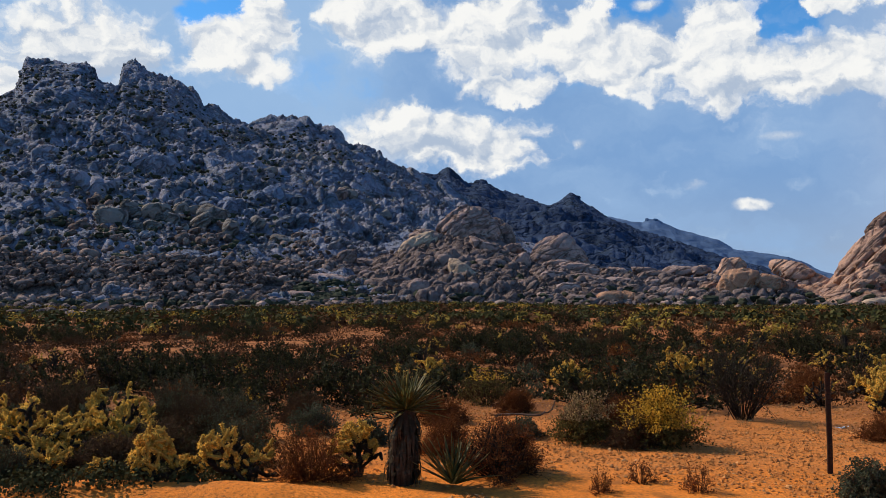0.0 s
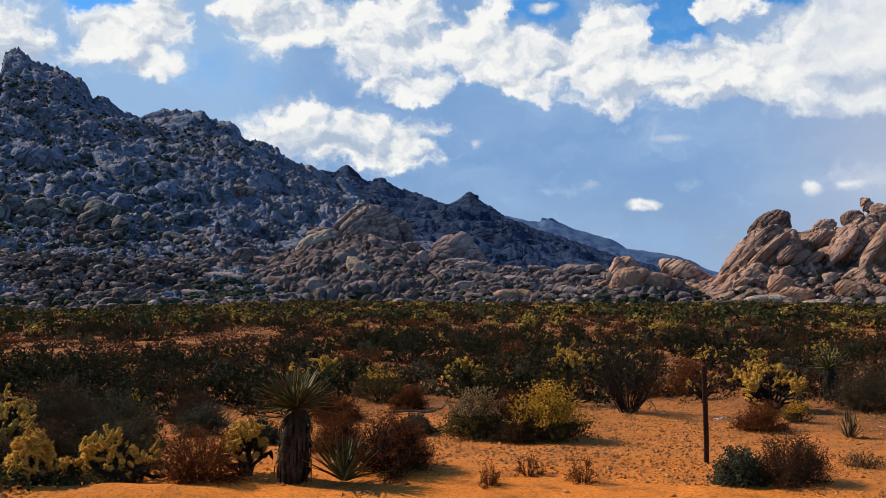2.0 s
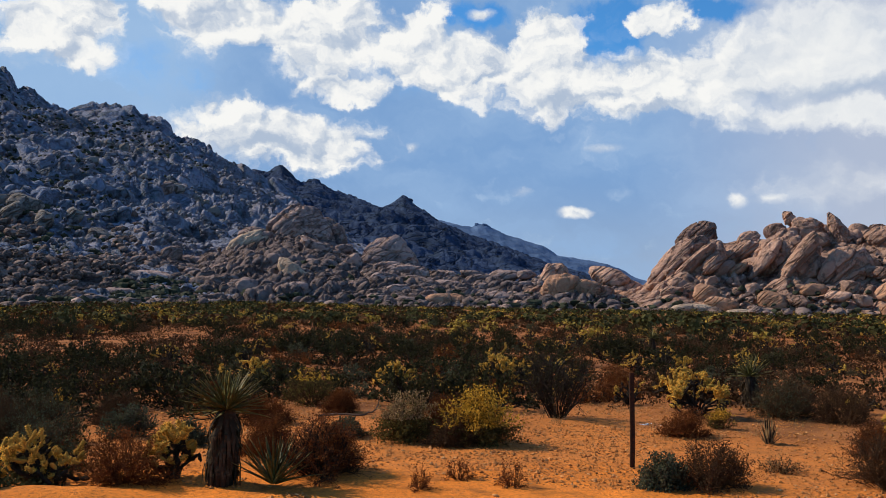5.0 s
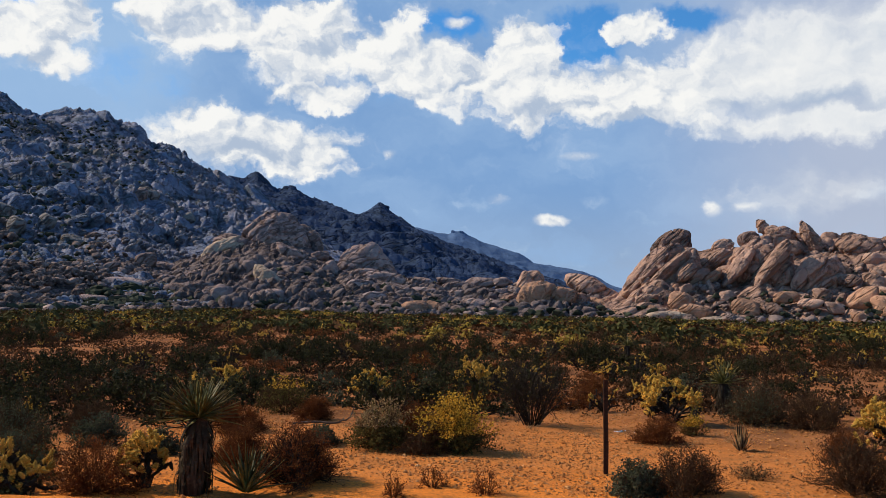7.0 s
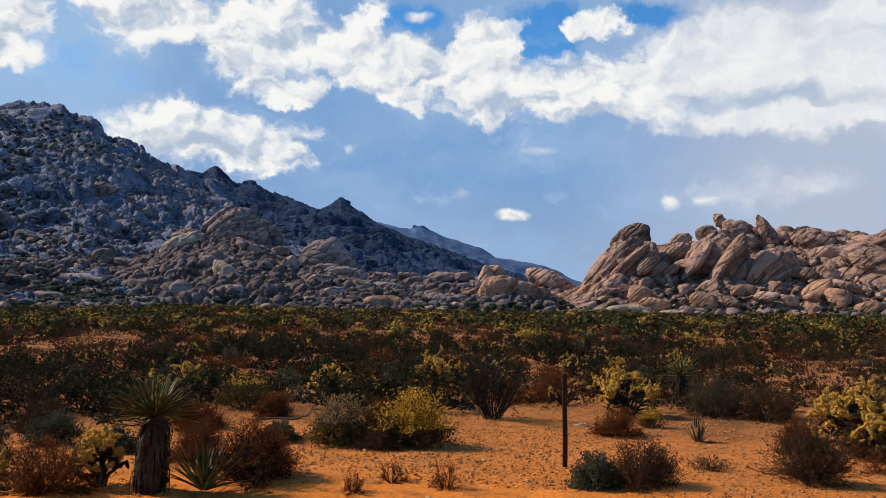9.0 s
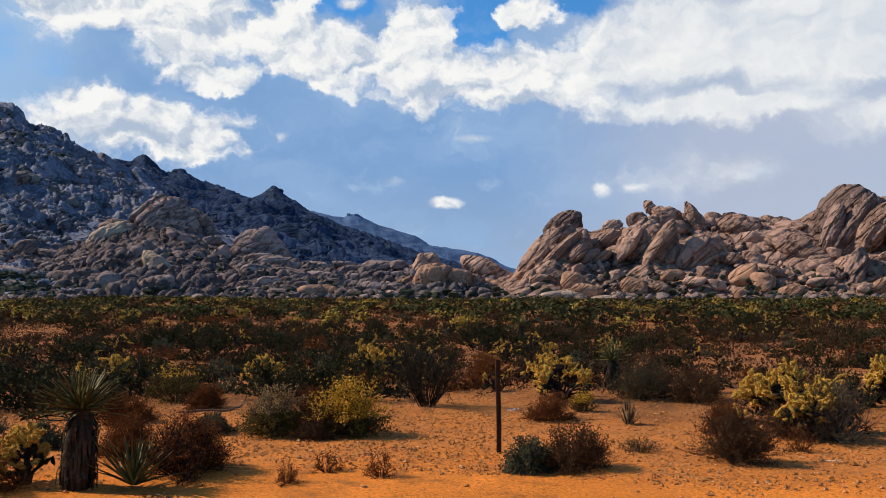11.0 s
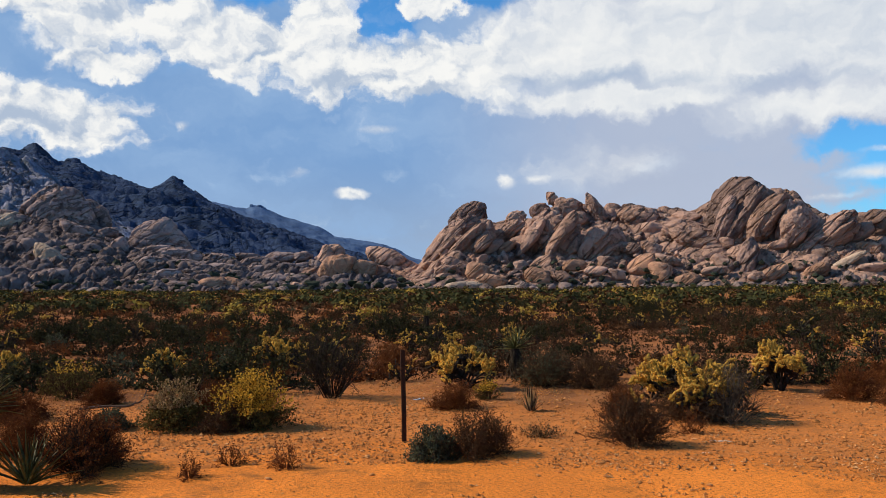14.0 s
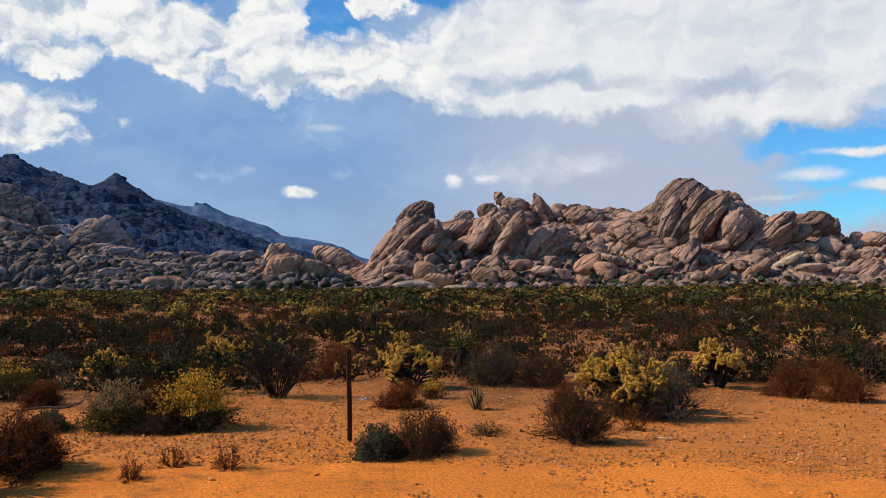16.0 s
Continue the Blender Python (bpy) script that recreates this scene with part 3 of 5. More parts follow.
make_slope("mountain", "steep rocky desert mountain, blue shade painted into its rock, with dark brush", RIDGE_A, 207.0, SLOPE, (-46, 18), (760, 270), lumps=((22, 0.20), (9, 0.30), (3.6, 0.42)), way=(0.2, 0.55, 0.8), angular=True)
RIDGE_B = [(a, e, 1250) for a, e in (
    (-24, 8.3), (-16, 8.2), (-12, 7.77), (-10.4, 7.7), (-9.4, 7.59), (-8.5, 8.23), (-7.3, 6.93), (-6.5, 7.25), (-4.8, 6.5), (-2.3, 5.64), (-0.9, 6.57), (0.4, 5.64), (1.5, 4.71),
    (8.1, 2.36), (10.3, 1.87), (13, 1.0), (16, 0.2))]
make_slope("ridge_beyond", "mountain ridge behind the boulder hills, shade and blue haze painted into its colour", RIDGE_B, 500.0, RIDGE, (-24, 16), (420, 100), 1.0, 0.9, 41, lumps=((34, 0.14), (15, 0.22)), way=(0.2, 0.55, 0.8), angular=True)
RIDGE_C = [(a, e, 2600) for a, e in (
    (-6, 5.5), (1.6, 5.04), (3.4, 4.62), (3.75, 4.85), (4.3, 4.8), (5.5, 4.19), (7.8, 3.53), (8.7, 2.91), (11.6, 2.49), (13.7, 1.5), (17, 0.6), (21, 0.1))]
make_slope("distant_ridge", "mountain ridge in the far distance, blue haze painted into its colour", RIDGE_C, 1700.0, FAR_HAZED_ROCK, (-6, 21), (260, 60), 1.0, 0.9, 61)

# the hill under the outcrop
RIDGE_R = [(12, 0.1, 238), (14.0, 1.1, 240), (15.2, 2.78, 242), (16.5, 4.28, 244), (17.5, 4.3, 244), (18.7, 4.0, 244), (20.3, 4.25, 246), (21.1, 4.2, 247), (22.3, 4.98, 248),
           (25, 4.78, 250), (28, 4.48, 252), (31, 4.08, 252), (33, 5.38, 258), (36, 5.18, 256), (38, 3.78, 252), (41, 3.48, 250), (43, 2.35, 250), (48, 2.25, 250),
           (56, 1.75, 250), (66, 0.55, 250)]
make_slope("outcrop_hill", "rubble hill of broken granite under the outcrop", RIDGE_R, 206.0, GRANITE, (12, 60), (520, 120), 0.85, 0.3, 81, 1.6, lumps=((9, 0.48), (3.8, 0.50), (1.7, 0.45)), way=(0.62, -0.36, 0.70))

# crags on the crest
crest = thing("crest_crags", "jagged granite crags along the mountain crest", "rocks")
for k, row in enumerate([
        (-32.4, 12.2, 1.25, 1.25, 690, 4), (-30.1, 12.3, 0.5, 0.8, 690, 0), (-33.5, 11.9, 0.55, 1.1, 688, -5), (-27.5, 12.6, 0.65, 1.1, 690, 6),
        (-26.2, 12.3, 0.85, 1.0, 692, -8), (-24.6, 11.9, 0.75, 0.75, 690, -20), (-22.9, 10.9, 0.6, 0.65, 690, 0), (-21.2, 10.3, 0.5, 0.5, 690, 0),
        (-19.5, 10.5, 0.75, 0.55, 690, 5), (-17.5, 10.3, 0.8, 0.6, 690, 0), (-15.7, 9.8, 0.5, 0.55, 688, -10), (-14.2, 8.9, 0.4, 0.45, 688, -14)]):
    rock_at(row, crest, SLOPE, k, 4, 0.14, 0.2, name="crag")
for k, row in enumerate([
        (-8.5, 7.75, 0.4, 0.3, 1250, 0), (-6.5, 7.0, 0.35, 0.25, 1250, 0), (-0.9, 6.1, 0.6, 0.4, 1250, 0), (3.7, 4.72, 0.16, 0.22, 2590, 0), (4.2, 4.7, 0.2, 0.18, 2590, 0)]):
    rock_at(row, crest, RIDGE if row[4] < 2000 else FAR_HAZED_ROCK, k + 3, 4, 0.12, 0.25, name="crag")

pins = np.random.default_rng(23)
for k in range(110):
    az = pins.uniform(-24, -11.0)
    q = slope_place(az, 1.0 - 0.05 * pins.random())
    w = pins.uniform(1.0, 2.6)
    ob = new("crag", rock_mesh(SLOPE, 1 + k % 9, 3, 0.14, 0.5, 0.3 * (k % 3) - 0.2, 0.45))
    ob.parent = crest
    ob.matrix_basis = Matrix.Translation(q + [0, 0, w * 0.5]) @ pose(0, 0, 0, 0, pins.normal(-8, 14), -az) @ Matrix.Diagonal((w, w, w * pins.uniform(1.0, 2.3), 1))

ledges = thing("mountain_ledges", "grey rock ledges and cliffs on the mountain face", "rocks")
for k, (az, u, w, h, lean) in enumerate([
        (-30.8, 0.62, 9, 16, 4), (-29.8, 0.70, 13, 12, -10), (-26.5, 0.60, 16, 9, 0), (-24.2, 0.42, 14, 7, -12), (-21.5, 0.50, 10, 12, 12), (-20.3, 0.52, 14, 8, -25),
        (-17.8, 0.62, 12, 8, 10), (-16.2, 0.42, 15, 12, -20), (-15.2, 0.36, 12, 10, 10), (-32.5, 0.40, 10, 14, 0), (-28.0, 0.34, 12, 9, 0), (-25.2, 0.20, 14, 6, 10),
        (-23.6, 0.18, 16, 6, -6), (-22.2, 0.26, 9, 10, 0), (-19.5, 0.24, 10, 9, 8), (-18.0, 0.30, 9, 11, -8)]):
    for _ in range(11):
        along_it, up_it = pins.normal(0, 0.55), pins.normal(0, 0.5)
        a = az + math.degrees(w * along_it / (207 + 483 * u)) * 1.5
        q = slope_place(a, min(u + 0.0016 * h * (up_it + 0.5 * along_it * math.sin(radians(lean))), 0.97)) + [0, 0, 0.4]
        size = pins.uniform(1.6, 4.6)
        ob = new("ledge", rock_mesh(SLOPE_SUNLIT if k in (0, 6, 7, 11, 12) else SLOPE, 1 + pins.integers(9), 3, 0.1, 0.4, 0.2))
        ob.parent = ledges
        ob.matrix_basis = Matrix.Translation(q) @ pose(0, 0, 0, 0, lean + pins.normal(0, 15), -a) @ Matrix.Diagonal((size * pins.uniform(0.8, 1.4), size, size * pins.uniform(0.7, 1.5), 1))

HILL_R, HILL_A = (RIDGE_R, 206.0, 0.85, 0.3, 81), ()
outcrop = thing("granite_outcrop", "tan weathered granite domes and slabs with slanting joints", "rocks")
for k, row in enumerate([
        (15.95, 2.45, 1.25, 2.3, 235, 44), (17.25, 3.9, 1.35, 1.15, 240, 12), (16.97, 2.35, 1.23, 0.77, 228, 30), (19.27, 3.04, 1.69, 0.70, 240, -30),
        (19.91, 3.94, 0.78, 0.46, 250, -20), (21.9, 2.9, 1.45, 2.15, 232, 42), (22.89, 2.53, 1.47, 1.33, 228, 35), (21.54, 4.41, 0.74, 0.46, 245, -30),
        (22.32, 5.10, 0.42, 0.53, 248, 5), (23.33, 4.46, 1.33, 0.70, 250, 25), (25.18, 4.14, 0.59, 1.40, 246, -38), (27.50, 3.75, 1.58, 0.97, 255, 10)]):
    rock_at(row, outcrop, GRANITE_DARK if k in (1, 7) else GRANITE, k, 6 if k in (0, 1, 5) else 5, 0.13, 0.1, hill=HILL_R, taper=(0.0, 0.2, 0.1)[k % 3], slant=40)
for k, row in enumerate([
        (25.22, 2.25, 1.46, 1.47, 232, 30), (30.89, 2.40, 2.36, 1.24, 238, 22), (30.34, 3.76, 1.02, 0.41, 255, 0), (34.0, 3.35, 2.95, 2.5, 262, 8),
        (36.01, 3.30, 1.67, 1.68, 250, -20), (37.74, 2.01, 1.32, 2.66, 236, 48), (40.39, 2.61, 1.89, 1.18, 250, 8), (41.54, 2.90, 0.72, 0.65, 256, 0),
        (33.86, 1.32, 0.66, 1.53, 224, 18), (42.92, 2.21, 0.44, 0.42, 250, 0), (43.94, 2.11, 0.81, 0.57, 255, 0), (41.63, 1.72, 0.84, 0.65, 240, 0)]):
    rock_at(row, outcrop, GRANITE_DARK if k in (3, 8) else GRANITE, k + 4, 6 if k in (1, 3, 5) else 5, 0.10, 0.04, hill=HILL_R, taper=0.36 if k == 3 else 0.2 if k == 4 else 0.0, slant=42)
# long sheets that lie slanting against the domes
for k, (row, ahead) in enumerate([
        ((18.0, 3.0, 0.85, 1.05, 0, -8), 4),         ((16.3, 3.0, 0.42, 2.0, 0, 44), 7), ((17.0, 2.7, 0.45, 1.7, 0, 46), 7), ((17.9, 2.4, 0.5, 1.1, 0, 40), 6), ((20.9, 2.7, 0.5, 1.8, 0, 40), 7), ((22.9, 2.9, 0.55, 1.6, 0, 40), 8),
        ((32.6, 3.5, 0.6, 1.9, 0, 28), 12), ((33.7, 3.7, 0.7, 2.1, 0, 32), 12), ((34.8, 3.3, 0.95, 1.95, 0, 30), 11), ((36.3, 3.0, 1.0, 1.7, 0, 24), 10), ((35.6, 4.3, 1.2, 0.9, 0, 15), 6), ((38.6, 2.3, 0.6, 1.7, 0, 52), 8), ((39.8, 2.5, 0.5, 1.3, 0, 55), 7)]):
    rock_at(row, outcrop, GRANITE_DARK if k in (1, 6, 7) else GRANITE, k + 2, 5, 0.085, 0.06, hill=HILL_R, slant=42, ahead=ahead)
for k, row in enumerate([
        (17.66, 0.59, 1.06, 0.67, 215, 25), (18.60, -0.06, 1.13, 0.56, 212, 20), (19.30, -0.63, 1.06, 0.49, 206, 0), (21.35, 0.34, 0.95, 0.67, 214, 10),
        (16.59, -0.25, 1.41, 0.35, 210, 0), (17.29, -0.64, 1.06, 0.28, 205, 0), (27.70, 0.89, 1.10, 0.70, 216, -40), (28.85, 0.50, 0.82, 0.62, 214, 0),
        (27.47, -0.22, 0.48, 0.52, 208, 0), (30.34, -0.04, 1.01, 0.45, 210, -10), (37.70, 0.35, 0.94, 0.53, 216, -12), (39.39, -0.92, 0.80, 0.30, 206, 0),
        (39.12, 0.89, 1.42, 0.33, 222, -30), (35.15, 0.28, 0.97, 0.47, 214, -20)]):
    rock_at(row, outcrop, GRANITE_PALE if k in (2, 4, 5, 11, 12) else GRANITE_ORANGE, k, 4, 0.03, 0.15, hill=HILL_R)

for k, row in enumerate([
        (15.7, 1.73, 0.77, 0.49, 0, 40), (18.2, 2.94, 0.42, 0.85, 0, 25), (18.3, 2.06, 1.06, 0.46, 0, -20), (19.3, 2.05, 0.88, 0.46, 0, -25),
        (20.3, 2.39, 0.70, 0.53, 0, -20), (20.9, 3.58, 0.42, 0.35, 0, 0), (22.1, 3.60, 0.49, 0.77, 0, 35), (24.0, 3.88, 0.70, 0.46, 0, 20),
        (23.7, 3.19, 0.49, 0.35, 0, 0), (24.3, 1.99, 0.45, 1.05, 0, 25), (26.3, 2.66, 0.87, 0.45, 0, 10), (28.3, 3.14, 0.86, 0.45, 0, 10),
        (29.4, 3.29, 0.48, 0.31, 0, 0), (27.0, 1.95, 0.76, 0.42, 0, 0), (28.3, 1.93, 0.75, 0.42, 0, 10), (29.3, 1.22, 0.88, 0.35, 0, 10)]):
    rock_at(row, outcrop, GRANITE_ORANGE if k % 7 == 3 else GRANITE, k + 2, 4, 0.06, 0.4, hill=HILL_R)
for k, row in enumerate([
        (32.4, 3.22, 0.53, 0.41, 0, 0), (32.7, 2.19, 0.46, 0.34, 0, 0), (33.6, 3.02, 0.56, 0.54, 0, 0), (34.7, 2.83, 0.46, 0.41, 0, 0),
        (35.5, 2.97, 0.52, 0.40, 0, 0), (35.5, 1.96, 0.71, 0.37, 0, -10), (32.4, 1.10, 0.83, 0.44, 0, 20), (33.4, 2.52, 0.46, 0.82, 0, 40),
        (37.0, 3.10, 0.35, 0.67, 0, 40), (38.6, 3.05, 0.62, 0.43, 0, -15), (40.4, 1.69, 0.73, 0.36, 0, 0), (42.5, 1.32, 0.83, 0.35, 0, 0),
        (43.6, 1.29, 0.87, 0.38, 0, 0), (40.6, 0.54, 1.03, 0.33, 0, 0), (42.4, 0.35, 1.00, 0.35, 0, 0), (43.9, 0.33, 0.75, 0.35, 0, 0)]):
    rock_at(row, outcrop, GRANITE_ORANGE if k % 7 == 3 else GRANITE, k + 6, 4, 0.06, 0.4, hill=HILL_R)
for k, row in enumerate([
        (32.0, 0.49, 0.93, 0.34, 0, 0), (34.3, 0.12, 0.65, 0.37, 0, 0), (36.6, 0.77, 0.45, 0.37, 0, 0), (23.5, 0.95, 0.84, 0.42, 0, 0),
        (24.9, 0.58, 0.77, 0.42, 0, 0), (22.8, 0.25, 0.70, 0.46, 0, 0), (25.6, 1.09, 0.63, 0.45, 0, 0), (26.2, 0.39, 0.62, 0.42, 0, 0),
        (20.3, 0.98, 0.63, 0.39, 0, 0), (15.7, 0.68, 0.84, 0.42, 0, 0), (14.7, 1.04, 0.77, 0.39, 0, 0), (14.0, 0.34, 0.70, 0.32, 0, 0)]):
    rock_at(row, outcrop, GRANITE_ORANGE if k % 7 == 3 else GRANITE, k + 10, 4, 0.06, 0.4, hill=HILL_R)
# slabs between the domes, leaning as the joints do
for k in range(330):
    az, u = rng.uniform(14.2, 46), rng.uniform(0.08, 0.86)
    q = slope_place(az, u, RIDGE_R, 206.0, 0.85, 0.3, 81)
    if covered(q[None])[0]:
        continue
    w = float(sizes_of(rng, 1, 0.7, 2.4, 2.2)[0])
    ob = new("slab", rock_mesh(GRANITE if k % 6 else GRANITE_ORANGE, 1 + k % 9, 3, 0.06, 0.5, 0.3 * (k % 3) - 0.2))
    ob.parent = outcrop
    ob.matrix_basis = Matrix.Translation(q - [0, 0, w * 0.45]) @ pose(0, 0, 0, 0, rng.normal(38, 22), -az + rng.normal(0, 20)) @ Matrix.Diagonal((w * 0.8, w, w * rng.uniform(1.0, 2.0), 1))

# the pile of broken rock at the mountain's foot
RIDGE_M = [(-40, 2.2, 230), (-34, 2.6, 232), (-29, 2.3, 231), (-25, 2.7, 234), (-22, 2.2, 236), (-19, 2.1, 242), (-16, 2.3, 264), (-13.5, 2.35, 285), (-12, 2.8, 290), (-10.9, 3.3, 295), (-9.6, 3.9, 300), (-8.5, 4.5, 305), (-6.2, 4.6, 305), (-5, 4.0, 300),
           (-4, 3.1, 292), (-3.4, 2.8, 285), (-2.1, 3.1, 280), (-1, 2.8, 275), (0.1, 2.2, 265), (1, 1.7, 256), (3, 1.45, 254), (4.7, 1.6, 252), (6.7, 1.3, 248), (8.2, 1.4, 245), (12, 0.9, 240), (15, 0.3, 232)]
HILL_M = (RIDGE_M, 207.0, 0.95, 0.3, 91)
make_slope("boulder_slope", "pile of broken brown granite at the mountain foot", RIDGE_M, 207.0, HILL_ROCK, (-40, 15), (760, 150), 0.95, 0.3, 91, 1.5, lumps=((8, 0.45), (3.6, 0.55), (1.7, 0.5)))


def hill_under(row):
    return HILL_M if -18 < row[0] < 9 and row[1] < 5.5 else HILL_A


hill_rocks = thing("boulder_hill", "rounded granite domes and boulders at the mountain foot", "rocks")
for k, row in enumerate([
        (-7.4, 4.25, 2.35, 2.0, 0, 8), (-5.5, 4.2, 1.35, 1.05, 0, 16), (-10.62, 3.10, 1.62, 0.85, 300, -30), (-9.38, 3.69, 1.76, 0.70, 310, 10),
        (-9.91, 2.04, 0.85, 0.92, 285, 0), (-8.61, 2.04, 0.70, 0.77, 287, 0), (-7.45, 1.33, 1.48, 0.91, 280, 30), (-1.75, 2.8, 2.2, 1.35, 0, 8),
        (-3.94, 1.92, 0.91, 0.91, 285, -30), (-0.63, 1.79, 1.59, 0.59, 270, 8), (0.22, 1.13, 1.44, 0.52, 260, 8), (-2.20, 1.21, 1.04, 0.63, 262, 0), (-2.55, -0.01, 0.76, 0.49, 235, 0)]):
    rock_at(row, hill_rocks, GRANITE_PALE if k in (2, 6) else HILL_DOME, k + 2, 6 if k in (0, 7) else 5 if row[2] > 1.5 else 4, 0.12, 0.08 if k in (0, 7) else 0.3, hill=hill_under(row), taper=0.46 if k in (0, 7) else 0.3 if k == 1 else 0.0, slant=30)
for k, row in enumerate([
        (-17.86, 0.15, 1.10, 0.52, 230, 0), (-15.97, 1.20, 1.46, 0.45, 250, 0), (-13.88, 0.81, 0.94, 0.46, 240, 0), (-12.20, 0.78, 1.58, 0.91, 236, -12),
        (-10.62, 0.35, 1.41, 0.98, 233, 10), (-7.63, 0.28, 1.34, 0.81, 232, 0), (1.23, -0.05, 1.09, 0.66, 226, 0), (2.49, -0.02, 0.78, 0.69, 222, 0),
        (3.79, 1.28, 1.14, 0.48, 262, 0), (5.46, 1.61, 1.12, 0.51, 268, 0), (5.11, 0.31, 0.86, 0.44, 240, 0), (-32.87, 0.52, 1.76, 0.42, 232, 0), (-30.18, 0.62, 1.22, 0.39, 236, 0)]):
    rock_at(row, hill_rocks, GRANITE_ORANGE if k in (6, 7) else HILL_DOME, k + 5, 4, 0.10 if k in (3, 4, 5) else 0.03, 0.12, hill=hill_under(row))
for k, row in enumerate([
        (-16.7, 2.10, 0.62, 0.42, 0, 0), (-14.9, 2.63, 0.77, 0.56, 0, 0), (-13.8, 2.25, 0.91, 0.42, 0, 0), (-16.8, 6.63, 0.76, 0.49, 0, 0),
        (-15.6, 6.30, 0.91, 0.63, 0, -20), (-15.3, 0.36, 0.87, 0.42, 0, 0), (-13.4, 1.41, 0.70, 0.39, 0, 0), (-6.2, 3.16, 1.23, 0.56, 0, 20),
        (-5.5, 2.10, 0.98, 0.46, 0, 20), (-6.6, 2.10, 0.84, 0.42, 0, 0), (-4.6, 3.15, 0.70, 0.39, 0, 0), (-3.8, 0.86, 0.91, 0.46, 0, 0),
        (-1.3, 0.61, 0.90, 0.45, 0, 0), (-5.2, 0.69, 0.70, 0.42, 0, 0), (-6.2, 0.31, 0.77, 0.46, 0, 0), (-9.0, 0.70, 0.84, 0.42, 0, 0)]):
    rock_at(row, hill_rocks, HILL_DOME, k + 1, 4, 0.05, 0.3, hill=hill_under(row))
for k, row in enumerate([
        (-3.2, 2.44, 0.98, 0.39, 0, -40), (1.8, 1.02, 0.95, 0.41, 0, 0), (3.1, 0.63, 0.88, 0.41, 0, 0), (4.3, 0.83, 0.80, 0.38, 0, 0),
        (3.5, 1.69, 0.81, 0.34, 0, 0), (4.8, -0.37, 0.60, 0.31, 0, 0), (5.8, 0.99, 0.72, 0.34, 0, 0), (6.6, 0.99, 0.65, 0.41, 0, 0),
        (1.8, 1.71, 0.75, 0.31, 0, 0), (0.7, 0.33, 0.68, 0.42, 0, 0), (-0.7, -0.02, 0.76, 0.38, 0, 0), (-19.5, 0.88, 0.88, 0.41, 0, 0),
        (-20.8, 0.53, 0.74, 0.34, 0, 0), (-11.9, 1.76, 0.91, 0.49, 0, -20), (6.8, 1.73, 0.72, 0.31, 0, 0), (-1.8, 2.08, 1.04, 0.38, 0, 0)]):
    rock_at(row, hill_rocks, HILL_DOME, k + 4, 4, 0.05, 0.3, hill=hill_under(row))
stack = thing("boulder_stack", "orange and grey cracked granite boulders stacked together", "rocks")
for k, row in enumerate([
        (9.0, 0.68, 1.4, 1.2, 221, 8), (10.45, 0.9, 1.05, 0.75, 220, 20), (10.11, -0.10, 1.07, 1.06, 219, 0), (11.36, 0.23, 0.87, 1.05, 223, 15),
        (12.59, 0.22, 0.97, 0.78, 226, 0), (11.92, 1.61, 1.42, 0.66, 240, 10), (8.2, 1.75, 0.5, 0.62, 244, 35), (10.45, -0.47, 0.69, 0.50, 212, 0),
        (7.14, 0.31, 0.81, 0.81, 226, 30), (6.41, -0.30, 0.72, 0.47, 216, 20), (13.06, 0.94, 0.91, 0.72, 240, 30), (8.72, 1.98, 0.70, 0.67, 246, -20), (7.45, -0.54, 0.58, 0.40, 212, 0)]):
    rock_at(row, stack, GRANITE_ORANGE if k in (0, 1, 4) else GRANITE, k + 1, 5 if k == 0 else 4, 0.11 if k in (0, 1, 3, 4, 6, 8) else 0.04, 0.2)
    STANDING.append((*row[:4], row[5]))


def scatter_rocks(name, label, material, places, sizes, level=2, seed=3, flat=0.7):
    """Loose boulders joined into one mesh."""
    gen = np.random.default_rng(seed)
    v, f = ico(level)
    shapes = []
    for s in range(14):
        r = facets(v, 40 + s, 9, gen.uniform(9, 24))
        shapes.append(v * (r * (1 + 0.08 * rough_noise((v + 5.3 * s) * 1.6, 2, s)))[:, None])
    heap = Heap()
    open_air = ~covered(places)
    for p, size in zip(places[open_air], sizes[open_air]):
        s = shapes[gen.integers(14)] * (size * (0.7 + 0.6 * gen.random(3)) * [1, 1, flat])
        turn = np.array(Euler((gen.normal(0, 0.35), gen.normal(0, 0.35), gen.random() * 6.28)).to_matrix())
        heap.add(s @ turn.T + p, f)
    ob = new(name, heap.mesh(name, material))
    return tagged(ob, label, "rocks", kind="stuff")


# rubble over the outcrop, the boulder hill and the mountain face
az, u = rng.uniform(13.6, 56, 1900), 0.84 * rng.random(1900) ** 0.9
scatter_rocks("outcrop_rubble", "broken granite blocks between the slabs of the outcrop", RUBBLE, slope_place(az, u, RIDGE_R, 206.0, 0.85, 0.3, 81) + [0, 0, 0.1], sizes_of(rng, 1900, 0.35, 1.5, 2.4), 2, 5)
az, r = rng.uniform(-36, 50, 620), 209 - 75 * rng.random(620) ** 2.2
scatter_rocks("foot_boulders", "rounded boulders strewn along the foot of the hills", RUBBLE, np.stack([r * np.sin(np.radians(az)), r * np.cos(np.radians(az)), ground_height(r * np.sin(np.radians(az)), r * np.cos(np.radians(az))) + 0.3], 1), sizes_of(rng, 620, 0.5, 2.0, 2.4), 2, 6)
az, u = rng.uniform(-38, 13, 5400), rng.random(5400)
scatter_rocks("hill_boulders", "granite boulders heaped on the low hill", RUBBLE, slope_place(az, u, *HILL_M) + [0, 0, 0.5], sizes_of(rng, 5400, 0.4, 1.8, 2.3), 2, 7, 0.65)
az, u = rng.uniform(-40, -8, 9000), rng.random(9000)
